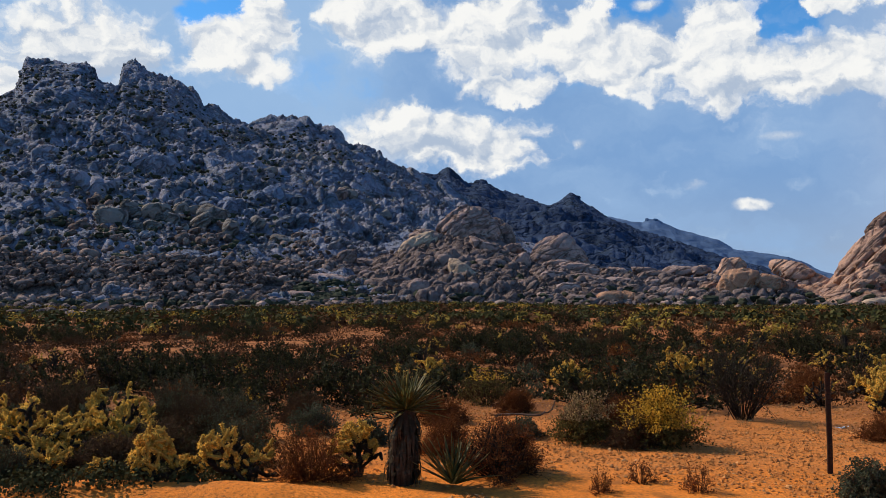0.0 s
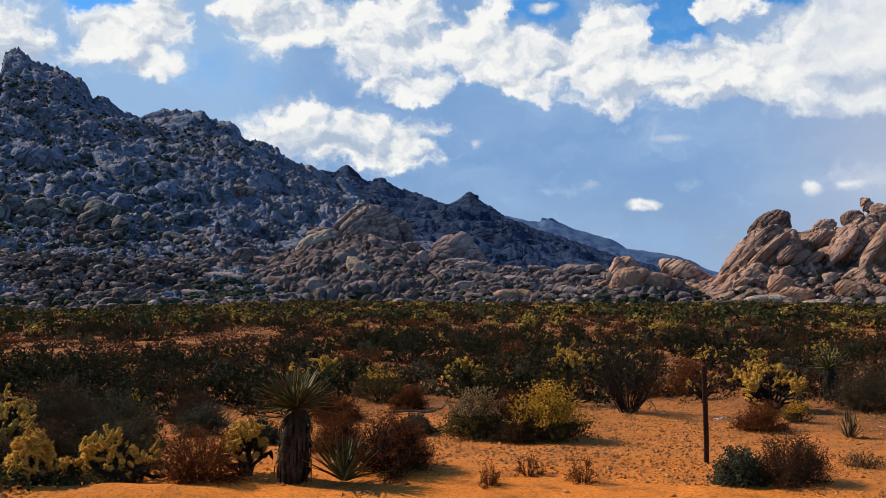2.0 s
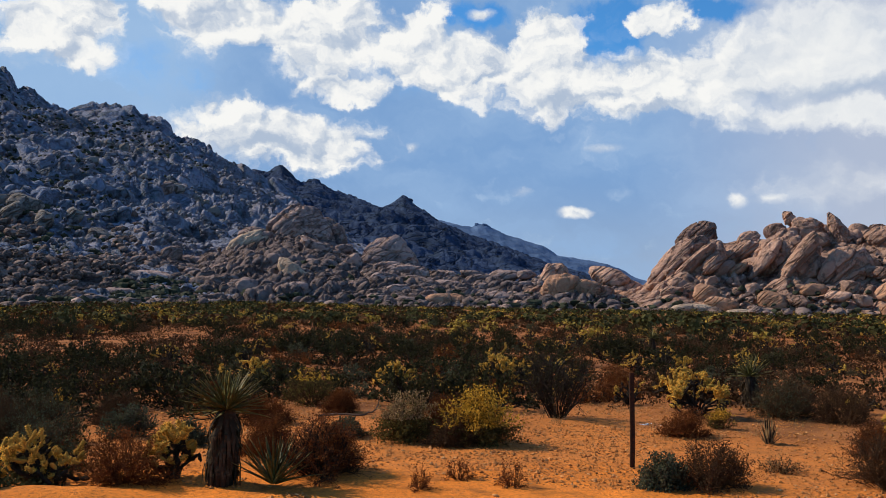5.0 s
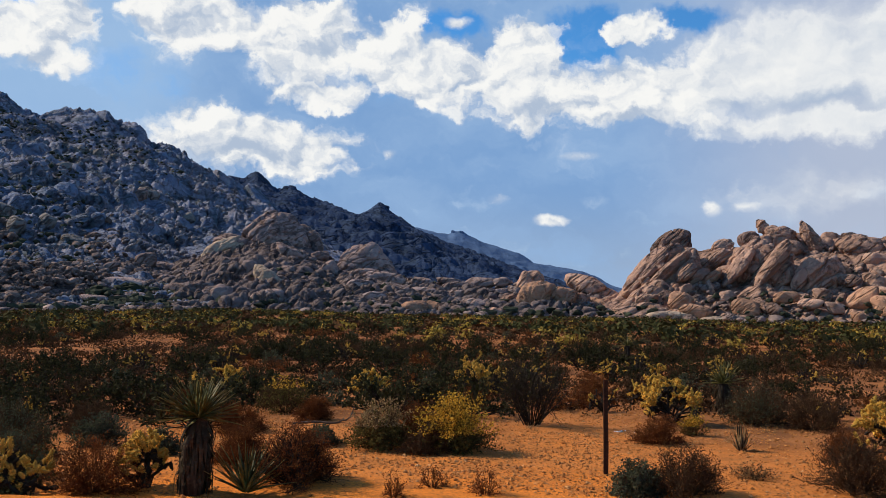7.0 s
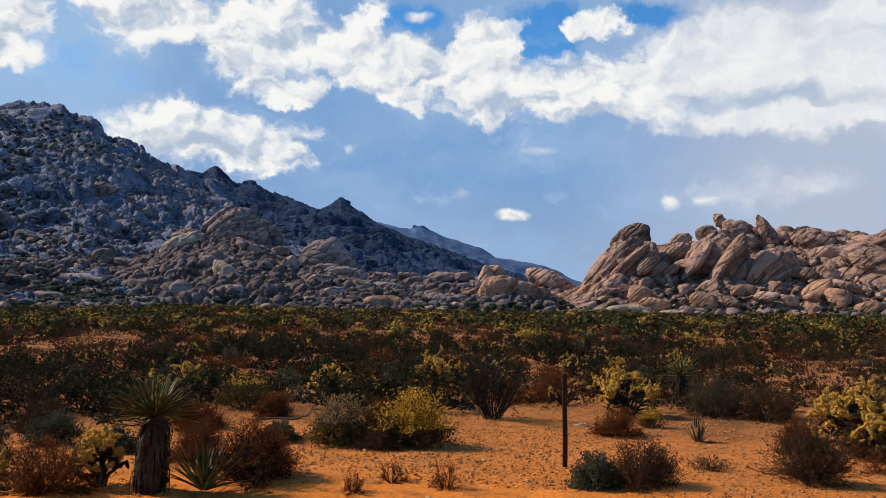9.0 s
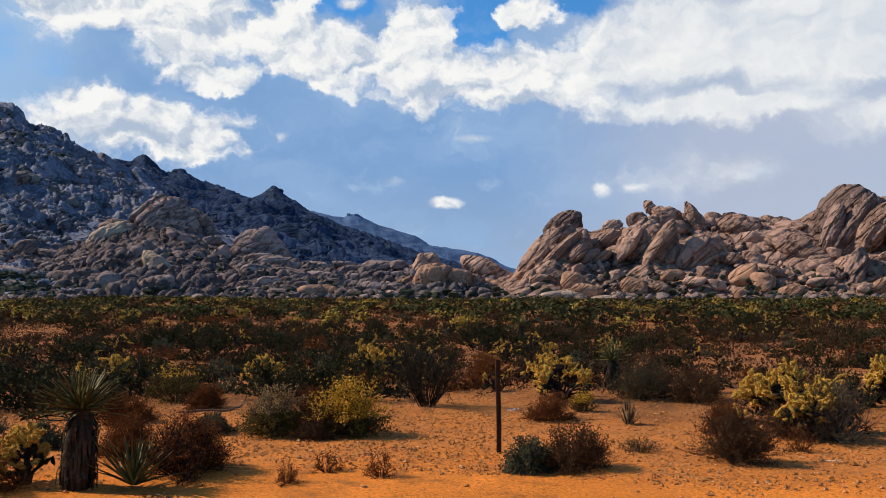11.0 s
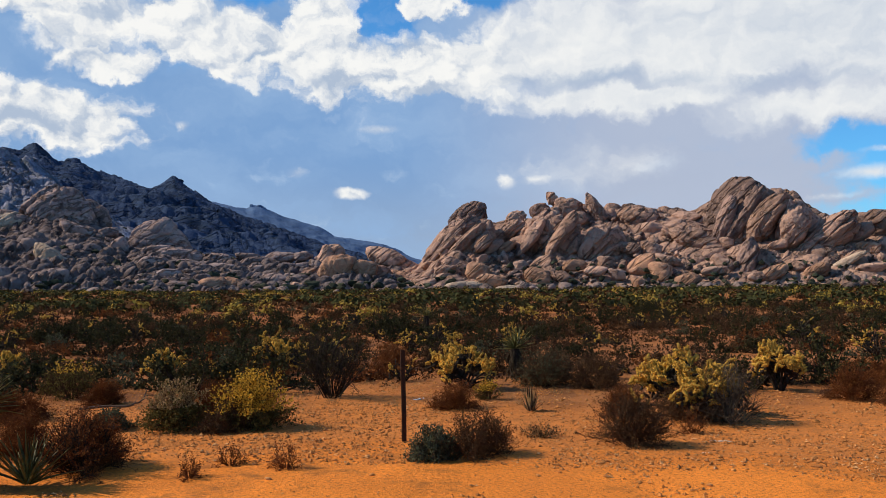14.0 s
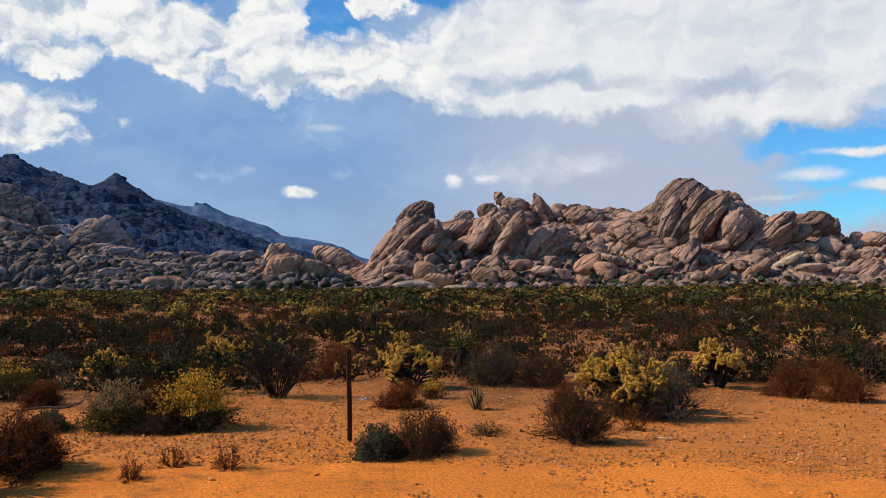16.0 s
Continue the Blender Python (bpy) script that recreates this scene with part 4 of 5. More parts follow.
size, at = sizes_of(rng, 9000, 0.6, 2.3, 2.8), slope_place(az, u)
# only boulders above this take the bluer colour with haze in it
low = u < 0.16 + 0.1 * np.sin(az)
scatter_rocks("lower_boulders", "tan and grey boulders on the lower mountain face", RUBBLE, at[low] + [0, 0, 0.6], size[low], 2, 10, 0.8)
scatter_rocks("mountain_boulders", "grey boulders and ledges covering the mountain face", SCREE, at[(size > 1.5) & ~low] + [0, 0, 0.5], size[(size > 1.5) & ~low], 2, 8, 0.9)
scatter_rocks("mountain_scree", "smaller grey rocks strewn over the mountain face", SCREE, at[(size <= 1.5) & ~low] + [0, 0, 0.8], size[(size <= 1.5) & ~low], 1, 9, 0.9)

# ------------------------------------------------------------------ plants


def unit(v):
    v = np.asarray(v, float)
    return v / (np.linalg.norm(v, axis=-1, keepdims=True) + 1e-9)


def cholla_plan(seed, height, width, count, thick=0.021):
    """Stems and joints (root, way, length, thickness, whether darkened) of a bushy cholla that fills a dome."""
    gen = np.random.default_rng(seed)
    stems, joints, tips = [], [], []
    for k in range(6 + int(width * 9)):
        a, t = gen.random() * 6.28, gen.random() ** 0.5
        top = np.array([math.cos(a) * t * width * 0.34, math.sin(a) * t * width * 0.34, height * gen.uniform(0.2, 0.6) * (1.15 - 0.5 * t)])
        mid = top * [0.45, 0.45, 0.62] + gen.normal(0, 0.02, 3)
        stems.append(([[0.03 * math.cos(a), 0.03 * math.sin(a), -0.05], mid, top], [thick * 1.2, thick, thick * 0.85]))
        tips.append((top, unit(top + gen.normal(0, 0.2, 3)), 0))
    tries = 0
    while len(joints) < count and tips and tries < count * 12:
        tries += 1
        k = gen.integers(len(tips))
        p, d, age = tips[k]
        out = unit([p[0], p[1], 0.1])
        way = unit(0.45 * d + 0.36 * out + [0, 0, 0.16] + gen.normal(0, 0.55, 3))
        length = gen.uniform(0.065, 0.125) * (0.62 + 0.38 * min(height, 1.2))
        q = p + way * length
        hull = (q[0]**2 + q[1]**2) / (0.5 * width) ** 2 + (max(q[2], 0.0) / height) ** 2.6
        lump = 0.24 * float(grain(np.array([q[0] * 4, q[1] * 4, q[2] * 4 + seed]), 3))
        if q[2] < 0.05 or hull > 1.0 + lump:
            if gen.random() < 0.3 and len(tips) > 6:
                tips.pop(k)
            continue
        # first joints are woody; inner and low ones are darkened to paint in shade
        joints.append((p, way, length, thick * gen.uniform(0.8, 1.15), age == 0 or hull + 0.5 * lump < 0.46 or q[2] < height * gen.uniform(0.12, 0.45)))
        tips.append((q, way, age + 1))
        if gen.random() < 0.35 and len(tips) > 8:
            tips.pop(k)
    return stems, joints


_JOINT = {}


def joint_mesh(kind, sides=6, spines=16, old_or_shaded=False):
    """A spiny joint of unit length and unit thickness along +z."""
    key = (kind, sides, spines, old_or_shaded)
    if key not in _JOINT:
        gen = np.random.default_rng(300 + kind)
        v, f = tube([[0, 0, 0], [0.04, 0, 0.12], [0.06, 0.03, 0.5], [0.03, 0.05, 0.88], [0, 0, 1.0]], [0.55, 0.95, 1.05, 0.9, 0.3], sides)
        heap, thorns = Heap(), Heap()
        heap.add(v, f)
        root = np.stack([0 * gen.random(spines), 0 * gen.random(spines), gen.random(spines)], 1)
        a = gen.random(spines) * 6.28
        side = np.stack([np.cos(a), np.sin(a), gen.uniform(-0.02, 0.1, spines)], 1)
        end = root + side * gen.uniform(1.6, 2.5, (spines, 1)) * [1, 1, 0.6]
        wide = np.stack([-np.sin(a), np.cos(a), 0 * a], 1) * 0.24
        root = root + side * 0.6
        heap.add(np.stack([root - wide, root + wide, end], 1).reshape(-1, 3), np.arange(spines * 3).reshape(-1, 3))
        # bark and dead-leaf colours serve both woody joints and painted inner shade
        me = heap.mesh("joint", [BARK if old_or_shaded else CHOLLA, DEAD_LEAF if old_or_shaded else SPINE])
        me.polygons.foreach_set("material_index", np.concatenate([np.zeros(len(f), np.int32), np.full(spines, 1, np.int32)]))
        _JOINT[key] = me
    return _JOINT[key]


def cholla(seed, height, width, count, label, group="", sides=6, spines=26, at=None, single=False):
    """A cholla; single: each joint is a part of its own."""
    ob = thing("cholla_cactus", label, "cactus", group, at=at)
    stems, joints = cholla_plan(seed, height, width, count)
    wood, heap, old_or_shaded = Heap(), Heap(), Heap()
    for path, radii in stems:
        wood.add(*tube(path, radii, sides))
    tagged(part("trunk", wood.mesh("trunk", BARK), ob, "dark woody trunk"), kind="stuff")
    for k, (p, way, length, rad, aged_or_shaded) in enumerate(joints):
        turn = Vector(way).to_track_quat("Z", "Y").to_matrix().to_4x4() @ pose(0, 0, 0, 0, 0, 57 * k)
        m = Matrix.Translation(p) @ turn @ Matrix.Diagonal((rad, rad, length, 1))
        if single:
            part("joint", joint_mesh(k % 4, sides, spines, aged_or_shaded), ob).matrix_basis = m
        else:
            src = joint_mesh(k % 4, sides, spines)
            if k < 4:
                _FLAT[src.name] = (np.array([v.co[:] for v in src.vertices]), [list(f.vertices) for f in src.polygons])
            v, f = _FLAT[src.name]
            mm = np.array(m)
            (old_or_shaded if aged_or_shaded else heap).add_list(v @ mm[:3, :3].T + mm[:3, 3], f)
    if not single:
        tagged(part("joints", heap.mesh_two("joints", CHOLLA, SPINE), ob, "yellow-green spiny joints"), kind="stuff")
        if old_or_shaded.n:
            tagged(part("old_growth", old_or_shaded.mesh_two("old_growth", BARK, DEAD_LEAF), ob, "woody first joints, with inner and lower ones darkened for shade"), kind="stuff")
    return ob


_FLAT = {}


def shrub_meshes(seed, height, width, stems, twigs, leaves, leaf, wood, foliage, spread=1.0, sides=3, thick=0.006, top=0.0, bare=0.3):
    """A bush of stems that branch into twigs, with small leaves on the outer ones."""
    gen = np.random.default_rng(seed)
    heap, crown = Heap(), Heap()
    roots, ways = [], []
    for _ in range(stems):
        a, t = gen.random() * 6.28, gen.random() ** 0.5
        swell = 1 + 0.22 * math.sin(a * 2 + seed) + 0.12 * math.sin(a * 5 + seed * 1.7)
        reach = np.array([math.cos(a) * t * width * 0.46 * swell, math.sin(a) * t * width * 0.46 * swell,
                          height * max(0.12, (1 - (t * spread) ** 2.6)) * gen.uniform(0.72, 1.0)])
        foot = np.array([math.cos(a), math.sin(a), 0]) * width * 0.08 * gen.random()
        s = np.linspace(0, 1, 5)[:, None]
        path = foot + (reach - foot) * s + np.array([math.cos(a), math.sin(a), 0.2]) * (np.sin(s * 3.14) * 0.04 * width) + gen.normal(0, 0.012 * width, (5, 3))
        path[0, 2] = -0.04
        heap.add(*tube(path, thick * np.linspace(1.6, 0.5, 5), sides))
        for _ in range(twigs):
            k = gen.uniform(0.3, 1.0)
            base = path[0] * (1 - k) + path[4] * k if k > 0.95 else np.array([np.interp(k, np.linspace(0, 1, 5), path[:, c]) for c in range(3)])
            way = unit(unit(reach) * 0.6 + [0, 0, 0.15] + gen.normal(0, 0.55, 3))
            length = gen.uniform(0.12, 0.32) * min(width, height * 1.4)
            end = base + way * length
            end[2] = min(max(end[2], 0.02), height * 1.06)
            heap.add(*tube([base, (base + end) / 2 + gen.normal(0, 0.01, 3), end], [thick * 0.7, thick * 0.5, thick * 0.25], sides))
            roots.append(base)
            ways.append(end - base)
    if leaves:
        roots, ways = np.array(roots), np.array(ways)
        k = gen.integers(len(roots), size=leaves)
        p = roots[k] + ways[k] * gen.uniform(bare, 1.08, (leaves, 1)) + gen.normal(0, 0.012, (leaves, 3))
        p[:, 2] = np.maximum(p[:, 2], 0.015)
        d = unit(gen.normal(0, 1, (leaves, 3)) + [0, 0, 0.5])
        side = unit(np.cross(d, gen.normal(0, 1, (leaves, 3)))) * leaf * 0.32
        size = leaf * gen.uniform(0.6, 1.3, (leaves, 1))
        v = np.stack([p, p + d * size * 0.5 + side, p + d * size, p + d * size * 0.5 - side], 1)
        high = p[:, 2] > top * height if top else np.zeros(leaves, bool)
        crown.add(v.reshape(-1, 3), np.arange(leaves * 4).reshape(-1, 4))
        me = crown.mesh("leaves", [foliage] if not isinstance(foliage, tuple) else list(foliage), False)
        if isinstance(foliage, tuple):
            me.polygons.foreach_set("material_index", (high & (gen.random(leaves) < 0.85)).astype(np.int32))
    else:
        me = None
    return heap.mesh("stems", wood), me


def shrub(name, label, category, seed, height, width, stems, twigs, leaves, leaf, wood, foliage, group="", at=None, **more):
    ob = thing(name, label, category, group, at=at)
    for kind, me in zip(("wood", "crown"), shrub_meshes(seed, height, width, stems, twigs, leaves, leaf, wood, foliage, **more)):
        if me:
            tagged(part(kind, me, ob), kind="stuff")
    return ob


def on_ground(x, y, turn=0.0, size=1.0):
    return Matrix.Translation((x, y, float(ground_height(x, y)) - 0.015)) @ pose(0, 0, 0, 0, 0, turn) @ Matrix.Scale(size, 4)


def set_down(ob, x, y, turn=0.0, size=1.0):
    ob.matrix_basis = on_ground(x, y, turn, size)
    return ob


_BLADE = {}


def blade(material, bend, wide=0.042, tag=0):
    """A stiff yucca leaf of unit length along +x, folded along its middle."""
    key = (material.name, bend, wide)
    if key not in _BLADE:
        s = np.linspace(0, 1, 7)
        w = wide * np.array([0.75, 1.0, 1.0, 0.85, 0.6, 0.32, 0.02])
        z = bend * s**2
        mid = np.stack([s, 0 * s, z - 0.012], 1)
        lft = np.stack([s, w, z + 0.35 * w], 1)
        rgt = np.stack([s, -w, z + 0.35 * w], 1)
        low = np.stack([s, 0 * s, z - 0.03 * (1 - s)], 1)
        v = np.concatenate([lft, mid, rgt, low])
        f = []
        for k in range(6):
            for a, b in ((0, 7), (7, 14), (14, 21), (21, 0)):
                f.append([a + k, a + k + 1, b + k + 1, b + k])
        _BLADE[key] = mesh_of("leaf", v, f, material)
    return _BLADE[key]


def yucca(label, seed, trunk_height, leaf_length, leaves, lean=0.0, at=None, skirt=90, group=""):
    """A Mojave yucca: stiff leaves over a trunk with a skirt of dead ones."""
    gen = np.random.default_rng(seed)
    ob = thing("yucca", label, "yucca", group, at=at)
    top = np.array([lean * trunk_height, 0, trunk_height])
    if trunk_height > 0.1:
        s = np.linspace(0, 1, 8)[:, None]
        path = top * s + np.array([0, 0, -0.06]) * (1 - s) + gen.normal(0, 0.008, (8, 3))
        heap = Heap()
        heap.add(*tube(path, np.linspace(0.13, 0.085, 8) * (1 + 0.1 * gen.random(8)), 10))
        part("trunk", heap.mesh("trunk", BARK), ob, "dark shaggy trunk")
        heap = Heap()
        for k in range(skirt):
            u = gen.uniform(0.28, 1.0)
            a = gen.random() * 6.28
            out = np.array([math.cos(a), math.sin(a), 0])
            root = top * u + out * 0.085
            length = leaf_length * gen.uniform(0.55, 1.25)
            drop = gen.uniform(-0.25, 0.30)
            end = root + out * length * (0.17 + 0.34 * max(0, drop)) + np.array([0, 0, -length * (0.9 - 0.4 * max(drop, 0))])
            end[2] = max(end[2], 0.015)
            mid = (root + end) / 2 + out * 0.055
            side = np.cross(out, [0, 0, 1]) * 0.015
            v = np.array([root - side, root + side, mid + side, end + side * 0.2, end - side * 0.2, mid - side])
            heap.add(v, [[0, 1, 2, 5], [5, 2, 3, 4]])
        tagged(part("skirt", heap.mesh("skirt", DEAD_LEAF, False), ob, "hanging skirt of dry brown leaves"), kind="stuff")
    for k in range(leaves):
        h = (k + 0.5) / leaves
        el = math.degrees(math.asin(-0.22 + 1.21 * h ** 0.6)) if trunk_height > 0.1 else 16 + 70 * h
        me = blade(YUCCA_LEAF, (-0.10, 0.02, 0.08)[k % 3])
        leaf = part("leaf", me, ob)
        size = leaf_length * gen.uniform(0.82, 1.1)
        leaf.matrix_basis = Matrix.Translation(top) @ pose(0, 0, 0, 0, 0, k * 137.5 + gen.normal(0, 6)) @ pose(0, 0, 0, 0, -el + gen.normal(0, 5), 0) \
            @ pose(0.02, 0, 0, gen.normal(0, 12)) @ Matrix.Diagonal((size, size * 0.95, size, 1))
    return ob


# the plants by the track, each where it grows
GOLD_LABEL = "golden yellow-green cholla cactus with spiny joints"
cholla(1, 0.72, 0.62, 192, "pale yellow cholla cactus growing against the yucca", single=True, at=on_ground(-2.55, 10.05))
cholla(2, 0.62, 0.56, 227, "compact bright yellow cholla cactus by the bank", single=True, at=on_ground(-4.42, 8.95))
cholla(3, 0.34, 0.34, 78, "small yellow cholla cactus by the bank", single=True, at=on_ground(-4.25, 9.45))
cholla(4, 0.32, 0.34, 70, "small yellow cholla cactus at the track side", single=True, at=on_ground(-5.0, 9.0))
cholla(5, 0.72, 0.90, 210, "straggling olive cholla cactus with dark lower stems", single=True, at=on_ground(-3.75, 9.5))
for k, (x, y, h, w, c) in enumerate([(-6.6, 10.3, 0.95, 1.2, 290), (-7.3, 11.2, 1.0, 1.3, 290), (-5.9, 11.1, 0.85, 1.1, 280), (-6.1, 9.6, 0.5, 0.7, 150), (-7.1, 9.7, 0.7, 0.8, 190), (-6.6, 12.3, 0.9, 1.2, 260)]):
    cholla(10 + k, h, w, c, "large spreading yellow-green cholla cactus in a thicket", "chollas in the thicket", at=on_ground(x, y), single=True)
cholla(20, 0.82, 1.15, 330, "rounded golden cholla cactus in the open scrub", at=on_ground(-0.3, 20.0))
cholla(21, 1.10, 1.45, 430, "tall golden cholla cactus beside a dark bush", at=on_ground(2.0, 20.2))
cholla(22, 0.95, 1.25, 420, "dense golden cholla cactus behind the fence post", at=on_ground(5.11, 16.3))
cholla(23, 0.85, 1.35, 380, "golden cholla cactus behind the yucca", at=on_ground(-3.55, 19.6))
cholla(24, 1.05, 1.05, 480, "tall bright golden cholla cactus beside a grey bush", at=on_ground(10.1, 13.9))
cholla(25, 1.15, 1.75, 1500, "wide olive-gold cholla cactus tangled with a bare bush", at=on_ground(7.05, 11.7))
cholla(26, 0.5, 0.6, 105, "small bright yellow cholla cactus in the scrub", at=on_ground(-5.95, 18.2))
cholla(27, 0.95, 1.3, 400, "golden cholla cactus at the edge of the clearing", at=on_ground(5.6, 18.9))

yucca("tall yucca with a dark trunk and a skirt of dead leaves", 3, 0.80, 0.43, 120, 0.06, on_ground(-1.98, 9.75), 260)
yucca("low rosette of stiff green yucca leaves", 5, 0.06, 0.50, 46, 0, on_ground(-1.40, 9.6), 0)
yucca("yucca with upright leaves in the scrub", 7, 0.62, 0.45, 60, -0.05, on_ground(6.6, 17.7), 70)
yucca("yucca with dark trunk standing in distant scrub", 8, 0.75, 0.45, 40, 0.0, on_ground(8.6, 33.0), 40)
withered = thing("withered_yucca", "small withered cone of dead yucca leaves", "yucca", at=on_ground(5.19, 13.2))
for k in range(34):
    lf = part("leaf", blade(STRAW if k % 3 else DEAD_LEAF, 0.05), withered)
    lf.matrix_basis = pose(0, 0, 0.0, 0, 0, k * 137.5) @ pose(0.03, 0, 0, 0, -(35 + 52 * (k / 34) ** 0.5), 0) @ Matrix.Scale(0.26 + 0.16 * (k / 34), 4)

RUSTY, BROWN, GREY = "dry rust-brown bush of fine twigs", "dry brown leafless bush of fine twigs", "low grey-green desert shrub"
for k, (x, y, h, w) in enumerate([(-3.0, 9.75, 0.58, 1.0), (0.45, 13.3, 0.55, 0.75), (-2.3, 14.6, 0.45, 1.1), (-1.2, 15.7, 0.42, 0.7),
                                  (4.15, 13.8, 0.42, 0.85), (6.2, 12.0, 0.45, 0.7), (10.5, 12.5, 0.60, 0.85), (10.9, 11.7, 0.52, 0.8), (1.75, 18.2, 0.5, 0.7), (-1.75, 11.3, 0.5, 0.7),
                                  (-0.9, 10.4, 0.55, 0.75), (-3.3, 15.9, 0.5, 0.8), (4.6, 20.5, 0.6, 1.0), (12.3, 13.6, 0.5, 0.9)]):
    shrub("dry_bush", RUSTY, "shrub", 40 + k, h, w, 90, 10, 6500, 0.021, RUST_TWIG, RUST_TWIG, "dry bushes", at=on_ground(x, y), thick=0.004)
for k, (x, y, h, w) in enumerate([(0.12, 9.6, 0.26, 0.32), (1.1, 9.75, 0.30, 0.42), (0.55, 10.1, 0.24, 0.40), (6.36, 10.45, 0.34, 0.42)]):
    shrub("dry_tuft", "sparse tuft of light rust-brown twigs on the sand", "shrub", 30 + k, h, w, 26, 6, 420, 0.020, RUST_TWIG, RUST_TWIG, "dry tufts", at=on_ground(x, y), thick=0.0035)
for k, (x, y, h, w) in enumerate([(3.25, 9.75, 0.50, 0.85), (5.19, 9.85, 0.60, 0.92), (6.57, 16.2, 0.8, 1.0), (6.85, 11.35, 0.55, 1.1),
                                  (7.4, 15.6, 0.6, 1.25), (-4.9, 12.3, 0.7, 1.2), (8.9, 15.2, 0.5, 0.9), (0.6, 12.3, 0.42, 0.6), (-6.3, 13.6, 0.8, 1.4), (-7.9, 13.2, 0.8, 1.3), (-4.6, 14.6, 0.5, 0.9), (-6.2, 9.0, 0.42, 0.8), (-5.45, 9.9, 0.45, 0.9), (-5.1, 10.6, 0.55, 1.0), (-4.2, 10.6, 0.5, 0.9), (-7.6, 10.3, 0.5, 0.9), (-5.6, 12.6, 0.6, 1.2)]):
    shrub("bare_bush", BROWN, "shrub", 70 + k, h, w, 95, 11, 6500, 0.021, BROWN_TWIG, BROWN_TWIG if k % 3 != 2 else GREY_LEAF, "bare bushes", at=on_ground(x, y), thick=0.0042)
for k, (x, y, h, w) in enumerate([(-0.91, 13.0, 0.28, 0.60), (2.72, 9.75, 0.36, 0.55), (-3.9, 12.9, 0.45, 0.7), (-2.9, 12.1, 0.35, 0.5)]):
    shrub("grey_shrub", GREY, "shrub", 100 + k, h, w, 75, 9, 4600, 0.030, GREY_TWIG, GREY_LEAF, "grey shrubs", at=on_ground(x, y), thick=0.004)
shrub("dry_tuft", "low pale tuft of dry straw-coloured twigs", "shrub", 34, 0.2, 0.5, 50, 7, 500, 0.022, STRAW, BROWN_TWIG, "dry tufts", at=on_ground(4.38, 10.7), thick=0.003)
shrub("rabbitbrush", "rounded rabbitbrush with golden yellow flower heads on top", "shrub", 120, 0.74, 1.0, 110, 10, 11000, 0.032, BROWN_TWIG, (OLIVE_LEAF, GOLD_LEAF), at=on_ground(0.94, 12.5), top=0.34, thick=0.004)
shrub("brittlebush", "rounded shrub with pale olive leaves and straw-coloured tips", "shrub", 119, 0.62, 0.95, 90, 10, 8000, 0.034, BROWN_TWIG, (OLIVE_LEAF, STRAW), at=on_ground(-0.05, 12.85), top=0.5, thick=0.004)
shrub("rabbitbrush", "small rabbitbrush with dull yellow tops", "shrub", 121, 0.66, 1.0, 60, 8, 3000, 0.030, BROWN_TWIG, (OLIVE_LEAF, GOLD_LEAF), at=on_ground(-1.84, 16.9), top=0.72, thick=0.004)
shrub("rabbitbrush", "low rabbitbrush with orange-yellow tops", "shrub", 122, 0.32, 0.5, 40, 7, 1300, 0.028, BROWN_TWIG, (OLIVE_LEAF, GOLD_LEAF), at=on_ground(4.98, 14.7), top=0.5, thick=0.004)
shrub("rabbitbrush", "small rabbitbrush with yellow tops in the scrub", "shrub", 123, 0.4, 0.5, 40, 7, 1300, 0.028, BROWN_TWIG, (OLIVE_LEAF, GOLD_LEAF), at=on_ground(-6.05, 16.2), top=0.5, thick=0.004)
shrub("creosote_bush", "tall dark creosote bush with open branches", "shrub", 130, 1.15, 1.6, 44, 10, 1500, 0.030, BARK, DARK_LEAF, at=on_ground(2.5, 15.7), thick=0.008, spread=0.6)
shrub("dry_bush", "dense dark rust-brown bush beside the yucca rosette", "shrub", 131, 0.64, 1.05, 90, 11, 8000, 0.022, BARK, RUST_TWIG, at=on_ground(-0.98, 10.25), thick=0.005)
shrub("thorn_bush", "bare grey thorn bush with tangled pale twigs", "shrub", 132, 0.82, 1.15, 70, 14, 0, 0.03, GREY_TWIG, None, at=on_ground(7.22, 11.05), thick=0.0055)
shrub("thorn_bush", "dark tangled thorn bush among dry grass", "shrub", 133, 0.8, 1.2, 50, 10, 1200, 0.03, BARK, DARK_LEAF, at=on_ground(10.9, 14.8), thick=0.006)

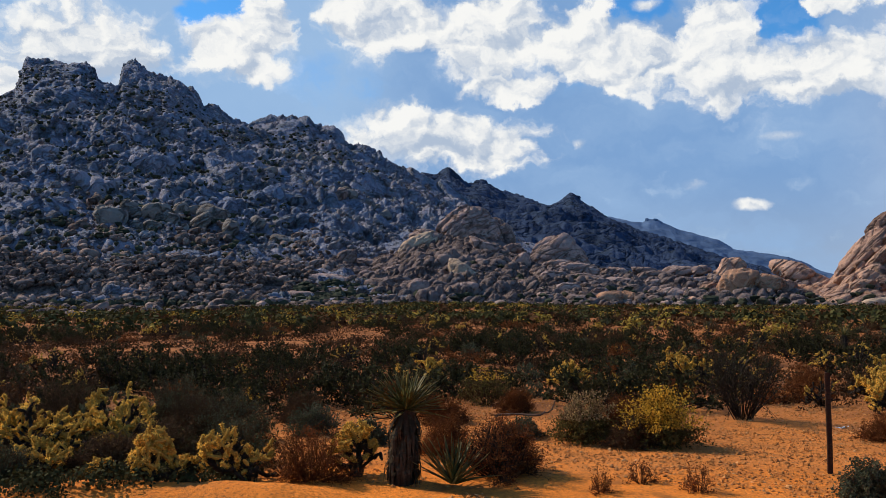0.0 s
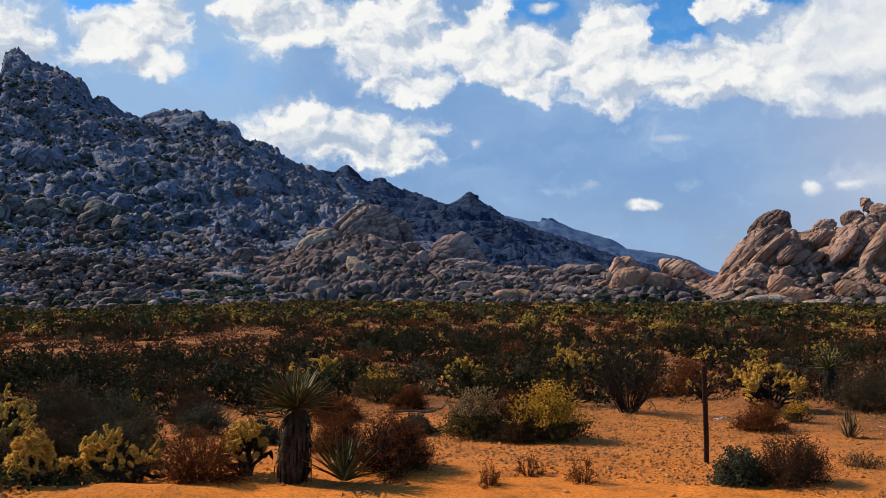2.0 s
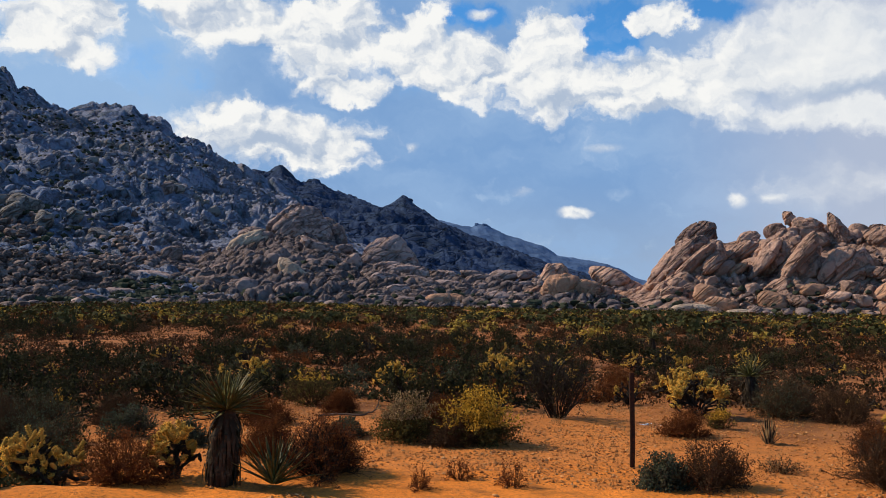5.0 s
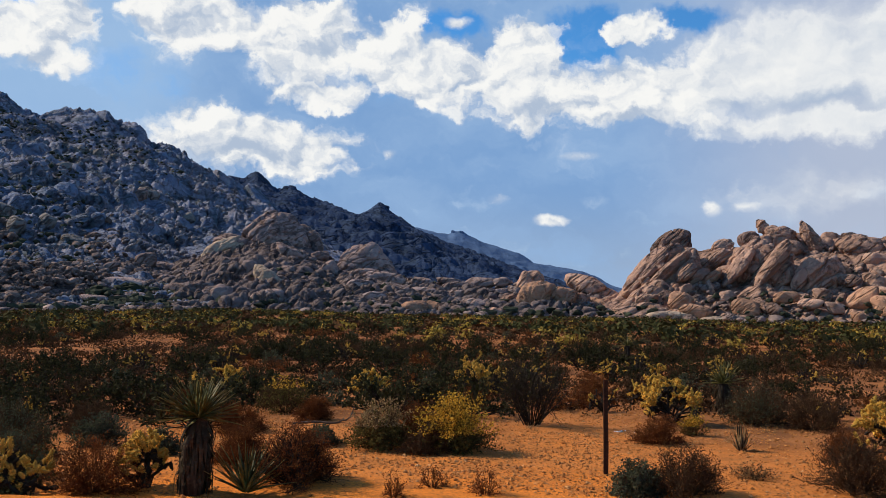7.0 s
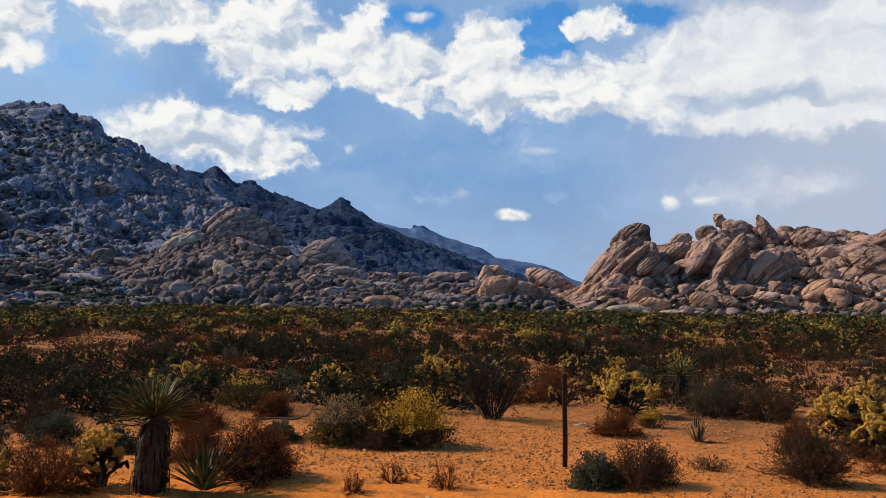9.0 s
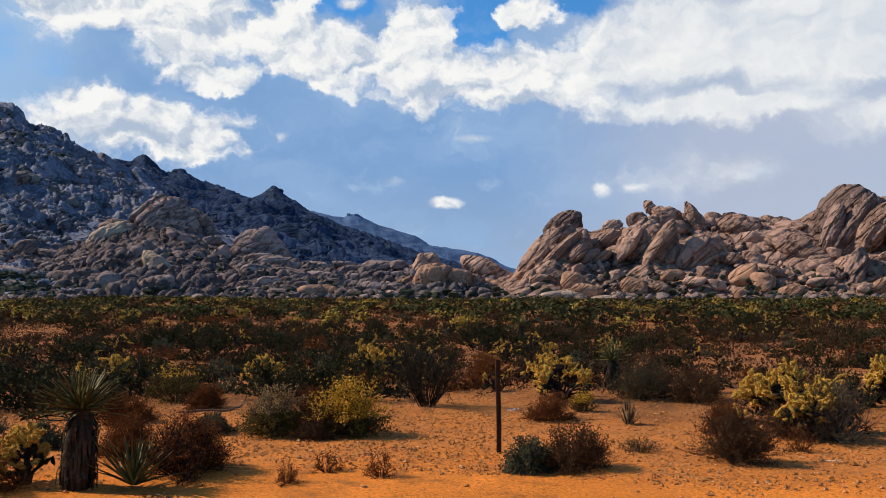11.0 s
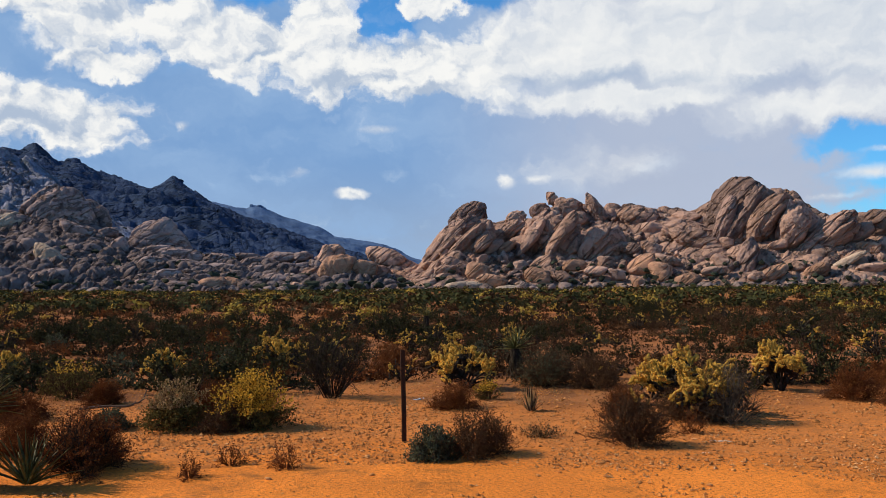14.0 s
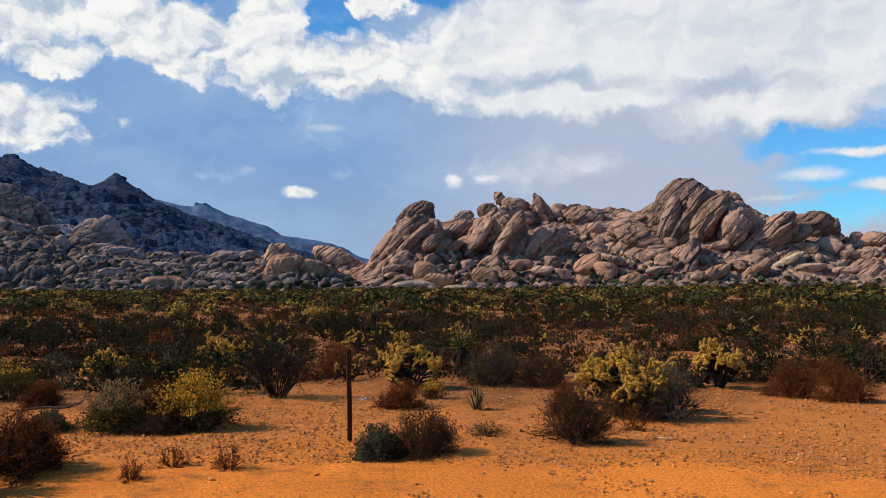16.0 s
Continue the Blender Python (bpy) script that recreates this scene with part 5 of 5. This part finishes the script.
# scrub beyond the clearing: a few bushes of each kind, repeated
KINDS = [
    (cholla(201, 0.85, 1.2, 105, "golden cholla cactus in the scrub", "chollas in the scrub", 4, 9), 0.06),
    (cholla(202, 0.62, 0.9, 75, "golden cholla cactus in the scrub", "chollas in the scrub", 4, 9), 0.06),
    (cholla(203, 1.0, 1.4, 120, "golden cholla cactus in the scrub", "chollas in the scrub", 4, 9), 0.04),
    (shrub("desert_shrub", "dark olive desert shrub in the scrub", "shrub", 211, 0.62, 1.7, 24, 5, 1500, 0.065, BARK, DARK_LEAF, "shrubs in the scrub", thick=0.009), 0.20),
    (shrub("desert_shrub", "dark olive desert shrub in the scrub", "shrub", 212, 0.85, 1.9, 24, 5, 1700, 0.068, BARK, DARK_LEAF, "shrubs in the scrub", thick=0.009), 0.16),
    (shrub("dry_bush", "dry brown bush in the scrub", "shrub", 213, 0.62, 1.6, 26, 5, 1100, 0.06, BROWN_TWIG, BROWN_TWIG, "dry bushes in the scrub", thick=0.009), 0.22),
    (shrub("dry_bush", "rust-brown dry bush in the scrub", "shrub", 214, 0.45, 1.2, 26, 5, 900, 0.055, RUST_TWIG, RUST_TWIG, "dry bushes in the scrub", thick=0.008), 0.12),
    (shrub("grey_shrub", "grey-green shrub in the scrub", "shrub", 215, 0.42, 1.0, 24, 5, 900, 0.055, GREY_TWIG, GREY_LEAF, "grey shrubs in the scrub", thick=0.008), 0.13),
]
weights = np.array([w for _, w in KINDS]) / sum(w for _, w in KINDS)
taken = [(o.matrix_basis.translation.x, o.matrix_basis.translation.y) for o in scene.objects if o.parent is None and o.type == "EMPTY" and o.matrix_basis.translation.length > 1 and o.matrix_basis.translation.length < 60]
first = [True] * len(KINDS)
gen = np.random.default_rng(77)
tries = 0
planted = 0
while planted < 900 and tries < 30000:
    tries += 1
    a = radians(gen.uniform(-42, 52))
    r = 10.8 + 49 * gen.random() ** 0.72
    x, y = r * math.sin(a), r * math.cos(a)
    clear = 17.6 if a > radians(-11) else (14.5 if a > radians(-19) else 10.6)
    clear += 1.2 * float(grain(np.array([a * 9.0, 0.3, 0.2]), 4))
    if r < clear or float(grain(np.array([x * 0.16, y * 0.16, 0.5]), 9)) < (-0.34 if r < 16 else -0.16 if a < -0.1 else -0.6):
        continue
    need = 0.6 if r < 30 else 0.75
    if any((x - q[0]) ** 2 + (y - q[1]) ** 2 < need**2 for q in taken):
        continue
    taken.append((x, y))
    k = int(gen.choice(len(KINDS), p=weights))
    m = on_ground(x, y, gen.random() * 360, gen.uniform(0.6, 1.15))
    if first[k]:
        KINDS[k][0].matrix_basis, first[k] = m, False
    else:
        copy_thing(KINDS[k][0], on_ground(x, y, gen.random() * 360)).scale = (gen.uniform(0.45, 1.1),) * 3
    planted += 1


def far_scrub(name, label, material, count, seed, low=58.0, high=224.0, size=(0.5, 1.1), tall=0.62, faces=20, span=(-42, 52), leaf=(0.16, 0.34)):
    """Bushes too far off to pick apart, as clumps of small leaves."""
    gen = np.random.default_rng(seed)
    a = np.radians(gen.uniform(*span, count))
    r = np.sqrt(gen.uniform(low**2, high**2, count))
    x, y = r * np.sin(a), r * np.cos(a)
    keep = grain(np.stack([x * 0.055, y * 0.055, 0 * x], 1), 12) > np.where(r < 50, np.where(a < -0.1, -0.2, -0.6), -0.95)
    x, y = x[keep], y[keep]
    z = ground_height(x, y)
    n = len(x)
    s = gen.uniform(*size, n)
    d = unit(gen.normal(0, 1, (n, faces, 3)))
    d[..., 2] = np.abs(d[..., 2])
    c = np.stack([x, y, z], 1)[:, None] + d * s[:, None, None] * [1, 1, tall * 1.6] * gen.uniform(0.45, 1.0, (n, faces, 1))
    lie = unit(d + gen.normal(0, 0.45, (n, faces, 3)))
    u = unit(np.cross(lie, gen.normal(0, 1, (n, faces, 3))))
    w = np.cross(lie, u)
    e = s[:, None, None] * gen.uniform(*leaf, (n, faces, 1))
    v = np.stack([c - u * e, c + w * e * 0.7, c + u * e, c - w * e * 0.7], 2)
    me = mesh_of(name, v.reshape(-1, 3), np.arange(n * faces * 4).reshape(-1, 4), material, smooth=False)
    tagged(new(name, me), label, "scrub", kind="stuff")


far_scrub("far_scrub", "dark green desert scrub stretching to the hills", FIELD_GREEN, 6800, 31, high=212.0, size=(0.5, 1.3), tall=0.4, faces=40, leaf=(0.10, 0.22))
far_scrub("far_chollas", "pale yellow chollas dotted through the far scrub", FIELD_GOLD, 2000, 32, 52.0, 205.0, size=(0.4, 0.95), tall=0.52, faces=64, leaf=(0.08, 0.18))
far_scrub("far_dry_brush", "brown dry brush between the far shrubs", FIELD_RUST, 3400, 33, high=205.0, size=(0.5, 1.2), tall=0.36, faces=32, leaf=(0.12, 0.24))
far_scrub("undergrowth", "low dry brown undergrowth between the bushes", FIELD_RUST, 5600, 34, 18.0, 66.0, (0.2, 0.55), 0.34, 40, leaf=(0.06, 0.13))

far_scrub("undergrowth", "dark low undergrowth round the cholla thicket", FIELD_GREEN, 420, 36, 9.6, 15.0, (0.12, 0.32), 0.5, 110, (-37, -20), (0.05, 0.11))


def slope_brush():
    gen = np.random.default_rng(35)
    heap = Heap()
    v, f = ico(1)
    az = np.concatenate([np.where(gen.random(4200) < 0.93, gen.uniform(-40, -13, 4200), gen.uniform(-13, 14, 4200)), gen.uniform(13, 56, 300)])
    u = np.concatenate([np.where(gen.random(4200) < 0.93, gen.random(4200) ** 0.8 * 0.97, 0.09 * gen.random(4200) ** 1.3), gen.random(300) ** 2.0 * 0.22])
    p = np.concatenate([np.where((u[:4200] < np.where(az[:4200] > -18, 0.4, 0.05))[:, None], slope_place(az[:4200], u[:4200], *HILL_M), slope_place(az[:4200], u[:4200])), slope_place(az[4200:], u[4200:], RIDGE_R, 206.0, 0.85, 0.3, 81)])
    for k, q in enumerate(p):
        s = gen.uniform(0.5, 1.5) * (1.0 if k < 4200 else 0.7)
        heap.add(v * (s * gen.uniform(0.5, 1.35, (len(v), 1))) * [1, 1, 0.7] + q + [0, 0, s * 0.45 + 0.5], f)
    tagged(new("slope_brush", heap.mesh("slope_brush", BRUSH, False)), "dark green brush growing between the rocks", "scrub", kind="stuff")


slope_brush()

# ------------------------------------------------------------------ small things


def fence_post():
    """A rusted steel post with a T section and studs."""
    ob = thing("fence_post", "rusty brown steel fence post standing in the sand", "post", at=Matrix.Translation((2.66, 10.9, float(ground_height(2.66, 10.9)))) @ pose(0, 0, 0, 0.6, -0.7, 20))
    for name, w, d, off in (("flange", 0.062, 0.008, 0.0), ("web", 0.009, 0.05, 0.029)):
        bm = bmesh.new()
        bmesh.ops.create_cube(bm, size=1.0, matrix=Matrix.Translation((0, off, 0.46)) @ Matrix.Diagonal((w, d, 1.32, 1)))
        bmesh.ops.subdivide_edges(bm, edges=[e for e in bm.edges if abs(e.verts[0].co.z - e.verts[1].co.z) > 1], cuts=9)
        for v in bm.verts:
            v.co.x += 0.004 * math.sin(v.co.z * 5)
        bmesh.ops.bevel(bm, geom=[e for e in bm.edges if e.calc_face_angle(0) > 1.2], offset=0.0015, segments=1, affect="EDGES")
        me = bpy.data.meshes.new(name)
        bm.to_mesh(me)
        bm.free()
        me.materials.append(RUST)
        part(name, me, ob)
    bm = bmesh.new()
    bmesh.ops.create_cube(bm, size=1.0, matrix=Matrix.Diagonal((0.02, 0.014, 0.012, 1)))
    bmesh.ops.bevel(bm, geom=bm.edges[:], offset=0.003, segments=1, affect="EDGES")
    stud = bpy.data.meshes.new("stud")
    bm.to_mesh(stud)
    bm.free()
    stud.materials.append(RUST)
    for k in range(17):
        part("stud", stud, ob).location = (0, -0.009, 0.18 + 0.054 * k)


fence_post()


def branch(name, label, points, radii, material, at, twigs=3, seed=0):
    gen = np.random.default_rng(seed)
    heap = Heap()
    pts = np.array(points, float)
    s = np.linspace(0, 1, 14)
    t = np.linspace(0, 1, len(pts))
    path = np.stack([np.interp(s, t, pts[:, c]) for c in range(3)], 1) + gen.normal(0, 0.006, (14, 3))
    heap.add(*tube(path, np.interp(s, [0, 1], radii), 8))
    for k in range(twigs):
        i = gen.integers(3, 12)
        way = unit(gen.normal(0, 1, 3) * [1, 1, 0.35] + [0, 0, 0.2]) * gen.uniform(0.1, 0.25)
        heap.add(*tube([path[i], path[i] + way * 0.6, path[i] + way], [radii[1] * 0.7, radii[1] * 0.5, radii[1] * 0.2], 5))
    ob = new(name, heap.mesh(name, material))
    ob.matrix_basis = at
    return tagged(ob, label, "branch")


branch("dead_branch", "dark crooked dead branch lying on the sand", [(-0.55, -0.1, 0.03), (-0.2, 0.05, 0.05), (0.15, 0.0, 0.03), (0.35, 0.12, 0.10), (0.42, 0.2, 0.26)], (0.022, 0.010), DEADWOOD, on_ground(-0.95, 15.1), 4, 2)
branch("dead_branch", "short bleached stick lying on the sand", [(-0.14, 0.10, 0.012), (0.0, 0.0, 0.02), (0.12, -0.10, 0.012)], (0.012, 0.006), PALE_WOOD, on_ground(6.35, 9.75), 1, 3)
branch("dead_branch", "thin dark twig lying on the bare track", [(-0.12, 0.0, 0.01), (0.0, 0.01, 0.015), (0.12, 0.0, 0.01)], (0.010, 0.006), DEADWOOD, on_ground(7.05, 8.35), 1, 4)


def scrap(x, y, size, seed):
    gen = np.random.default_rng(seed)
    n = 7
    g = np.linspace(-1, 1, n)
    xx, yy = np.meshgrid(g, g, indexing="ij")
    zz = 0.35 * np.abs(rough_noise(np.stack([xx * 1.7, yy * 1.7, 0 * xx + seed], -1), 3, seed)) + 0.02
    v = np.stack([xx, yy * 0.6, zz], -1).reshape(-1, 3) * size
    v = np.concatenate([v, v - [0, 0, 0.004]])
    i, j = np.meshgrid(np.arange(n - 1), np.arange(n - 1), indexing="ij")
    a = (i * n + j).ravel()
    f = np.stack([a, a + n, a + n + 1, a + 1], 1)
    ob = new("paper_scrap", mesh_of("paper_scrap", v, np.concatenate([f, f[:, ::-1] + n * n]), PAPER))
    ob.matrix_basis = on_ground(x, y, gen.random() * 360)
    tagged(ob, "crumpled scrap of pale litter on the sand", "litter", "scraps of litter")


for k, (x, y, s) in enumerate([(3.80, 15.0, 0.09), (3.95, 15.15, 0.07), (4.08, 15.0, 0.05), (5.75, 9.15, 0.06), (0.55, 9.35, 0.04)]):
    scrap(x, y, s, k + 1)

# loose stones, the larger ones singly
gen = np.random.default_rng(91)
for k in range(60):
    a, r = radians(gen.uniform(-12, 44)), gen.uniform(8.6, 15)
    x, y = r * math.sin(a), r * math.cos(a)
    size = gen.uniform(0.012, 0.03)
    ob = new("stone", rock_mesh(PEBBLE, 1 + k % 9, 2, 0.0, 0.2))
    ob.matrix_basis = Matrix.Translation((x, y, float(ground_height(x, y)) + size * 0.25)) @ pose(0, 0, 0, 0, 0, gen.random() * 360) @ Matrix.Diagonal((size * 1.3, size, size * 0.7, 1))
    tagged(ob, "small tan stone lying on the sand", "stone", "stones on the sand")


def gravel():
    """Small chips of stone, thickest beyond the bare track."""
    gen = np.random.default_rng(92)
    v = np.array([[1, 0, 0], [0, 1, 0], [-1, 0, 0], [0, -1, 0], [0, 0, 1], [0, 0, -1]], float)
    f = np.array([[0, 1, 4], [1, 2, 4], [2, 3, 4], [3, 0, 4], [1, 0, 5], [2, 1, 5], [3, 2, 5], [0, 3, 5]])
    count = 90000
    a = np.radians(gen.uniform(-36, 48, count))
    r = 6.5 + 12.5 * gen.random(count) ** 1.15
    x, y = r * np.sin(a), r * np.cos(a)
    keep = rough_noise(np.stack([x * 0.9, y * 0.9, 0 * x], 1), 3, 15) > gen.uniform(-0.7, 1.0, count) - np.where(r < 10.2 - 0.6 * np.sin(a * 3), -0.9, np.clip((r - 9.4) / 3, 0, 0.5))
    x, y = x[keep], y[keep]
    z = ground_height(x, y)
    s = sizes_of(gen, len(x), 0.008, 0.036, 2.9)
    verts = v[None] * gen.uniform(0.6, 1.3, (len(x), len(v), 1)) * (s[:, None, None] * gen.uniform(0.7, 1.3, (len(x), 1, 3)) * [1, 1, 0.7])
    t = gen.random(len(x)) * 6.28
    verts = np.stack([verts[..., 0] * np.cos(t)[:, None] - verts[..., 1] * np.sin(t)[:, None], verts[..., 0] * np.sin(t)[:, None] + verts[..., 1] * np.cos(t)[:, None], verts[..., 2]], -1)
    verts += np.stack([x, y, z + s * 0.25], 1)[:, None]
    faces = f[None] + (np.arange(len(x)) * len(v))[:, None, None]
    tagged(new("gravel", mesh_of("gravel", verts.reshape(-1, 3), faces.reshape(-1, 3), PEBBLE, smooth=False)), "coarse tan gravel strewn over the sand", "gravel", kind="stuff")


gravel()


def dry_grass():
    """Tufts of dry grass and low litter of twigs on the sand."""
    gen = np.random.default_rng(93)
    heap = Heap()
    for _ in range(260):
        a, r = radians(gen.uniform(-34, 46)), gen.uniform(12.5, 20)
        x, y = r * math.sin(a), r * math.cos(a)
        if float(grain(np.array([x * 0.5, y * 0.5, 0.7]), 19)) < 0.0 + (0.2 if r < 12 else 0):
            continue
        z = float(ground_height(x, y))
        n = gen.integers(10, 26)
        root = np.array([x, y, z]) + gen.normal(0, 0.05, (n, 3)) * [1, 1, 0]
        end = root + gen.normal(0, 1, (n, 3)) * [0.07, 0.07, 0] + np.stack([0 * gen.random(n), 0 * gen.random(n), gen.uniform(0.03, 0.15, n)], 1)
        side = unit(gen.normal(0, 1, (n, 3)) * [1, 1, 0]) * 0.003
        heap.add(np.stack([root - side, root + side, end], 1).reshape(-1, 3), np.arange(n * 3).reshape(-1, 3))
    tagged(new("dry_grass", heap.mesh("dry_grass", STRAW, False)), "tufts of dry straw-coloured grass on the sand", "grass", kind="stuff")


dry_grass()
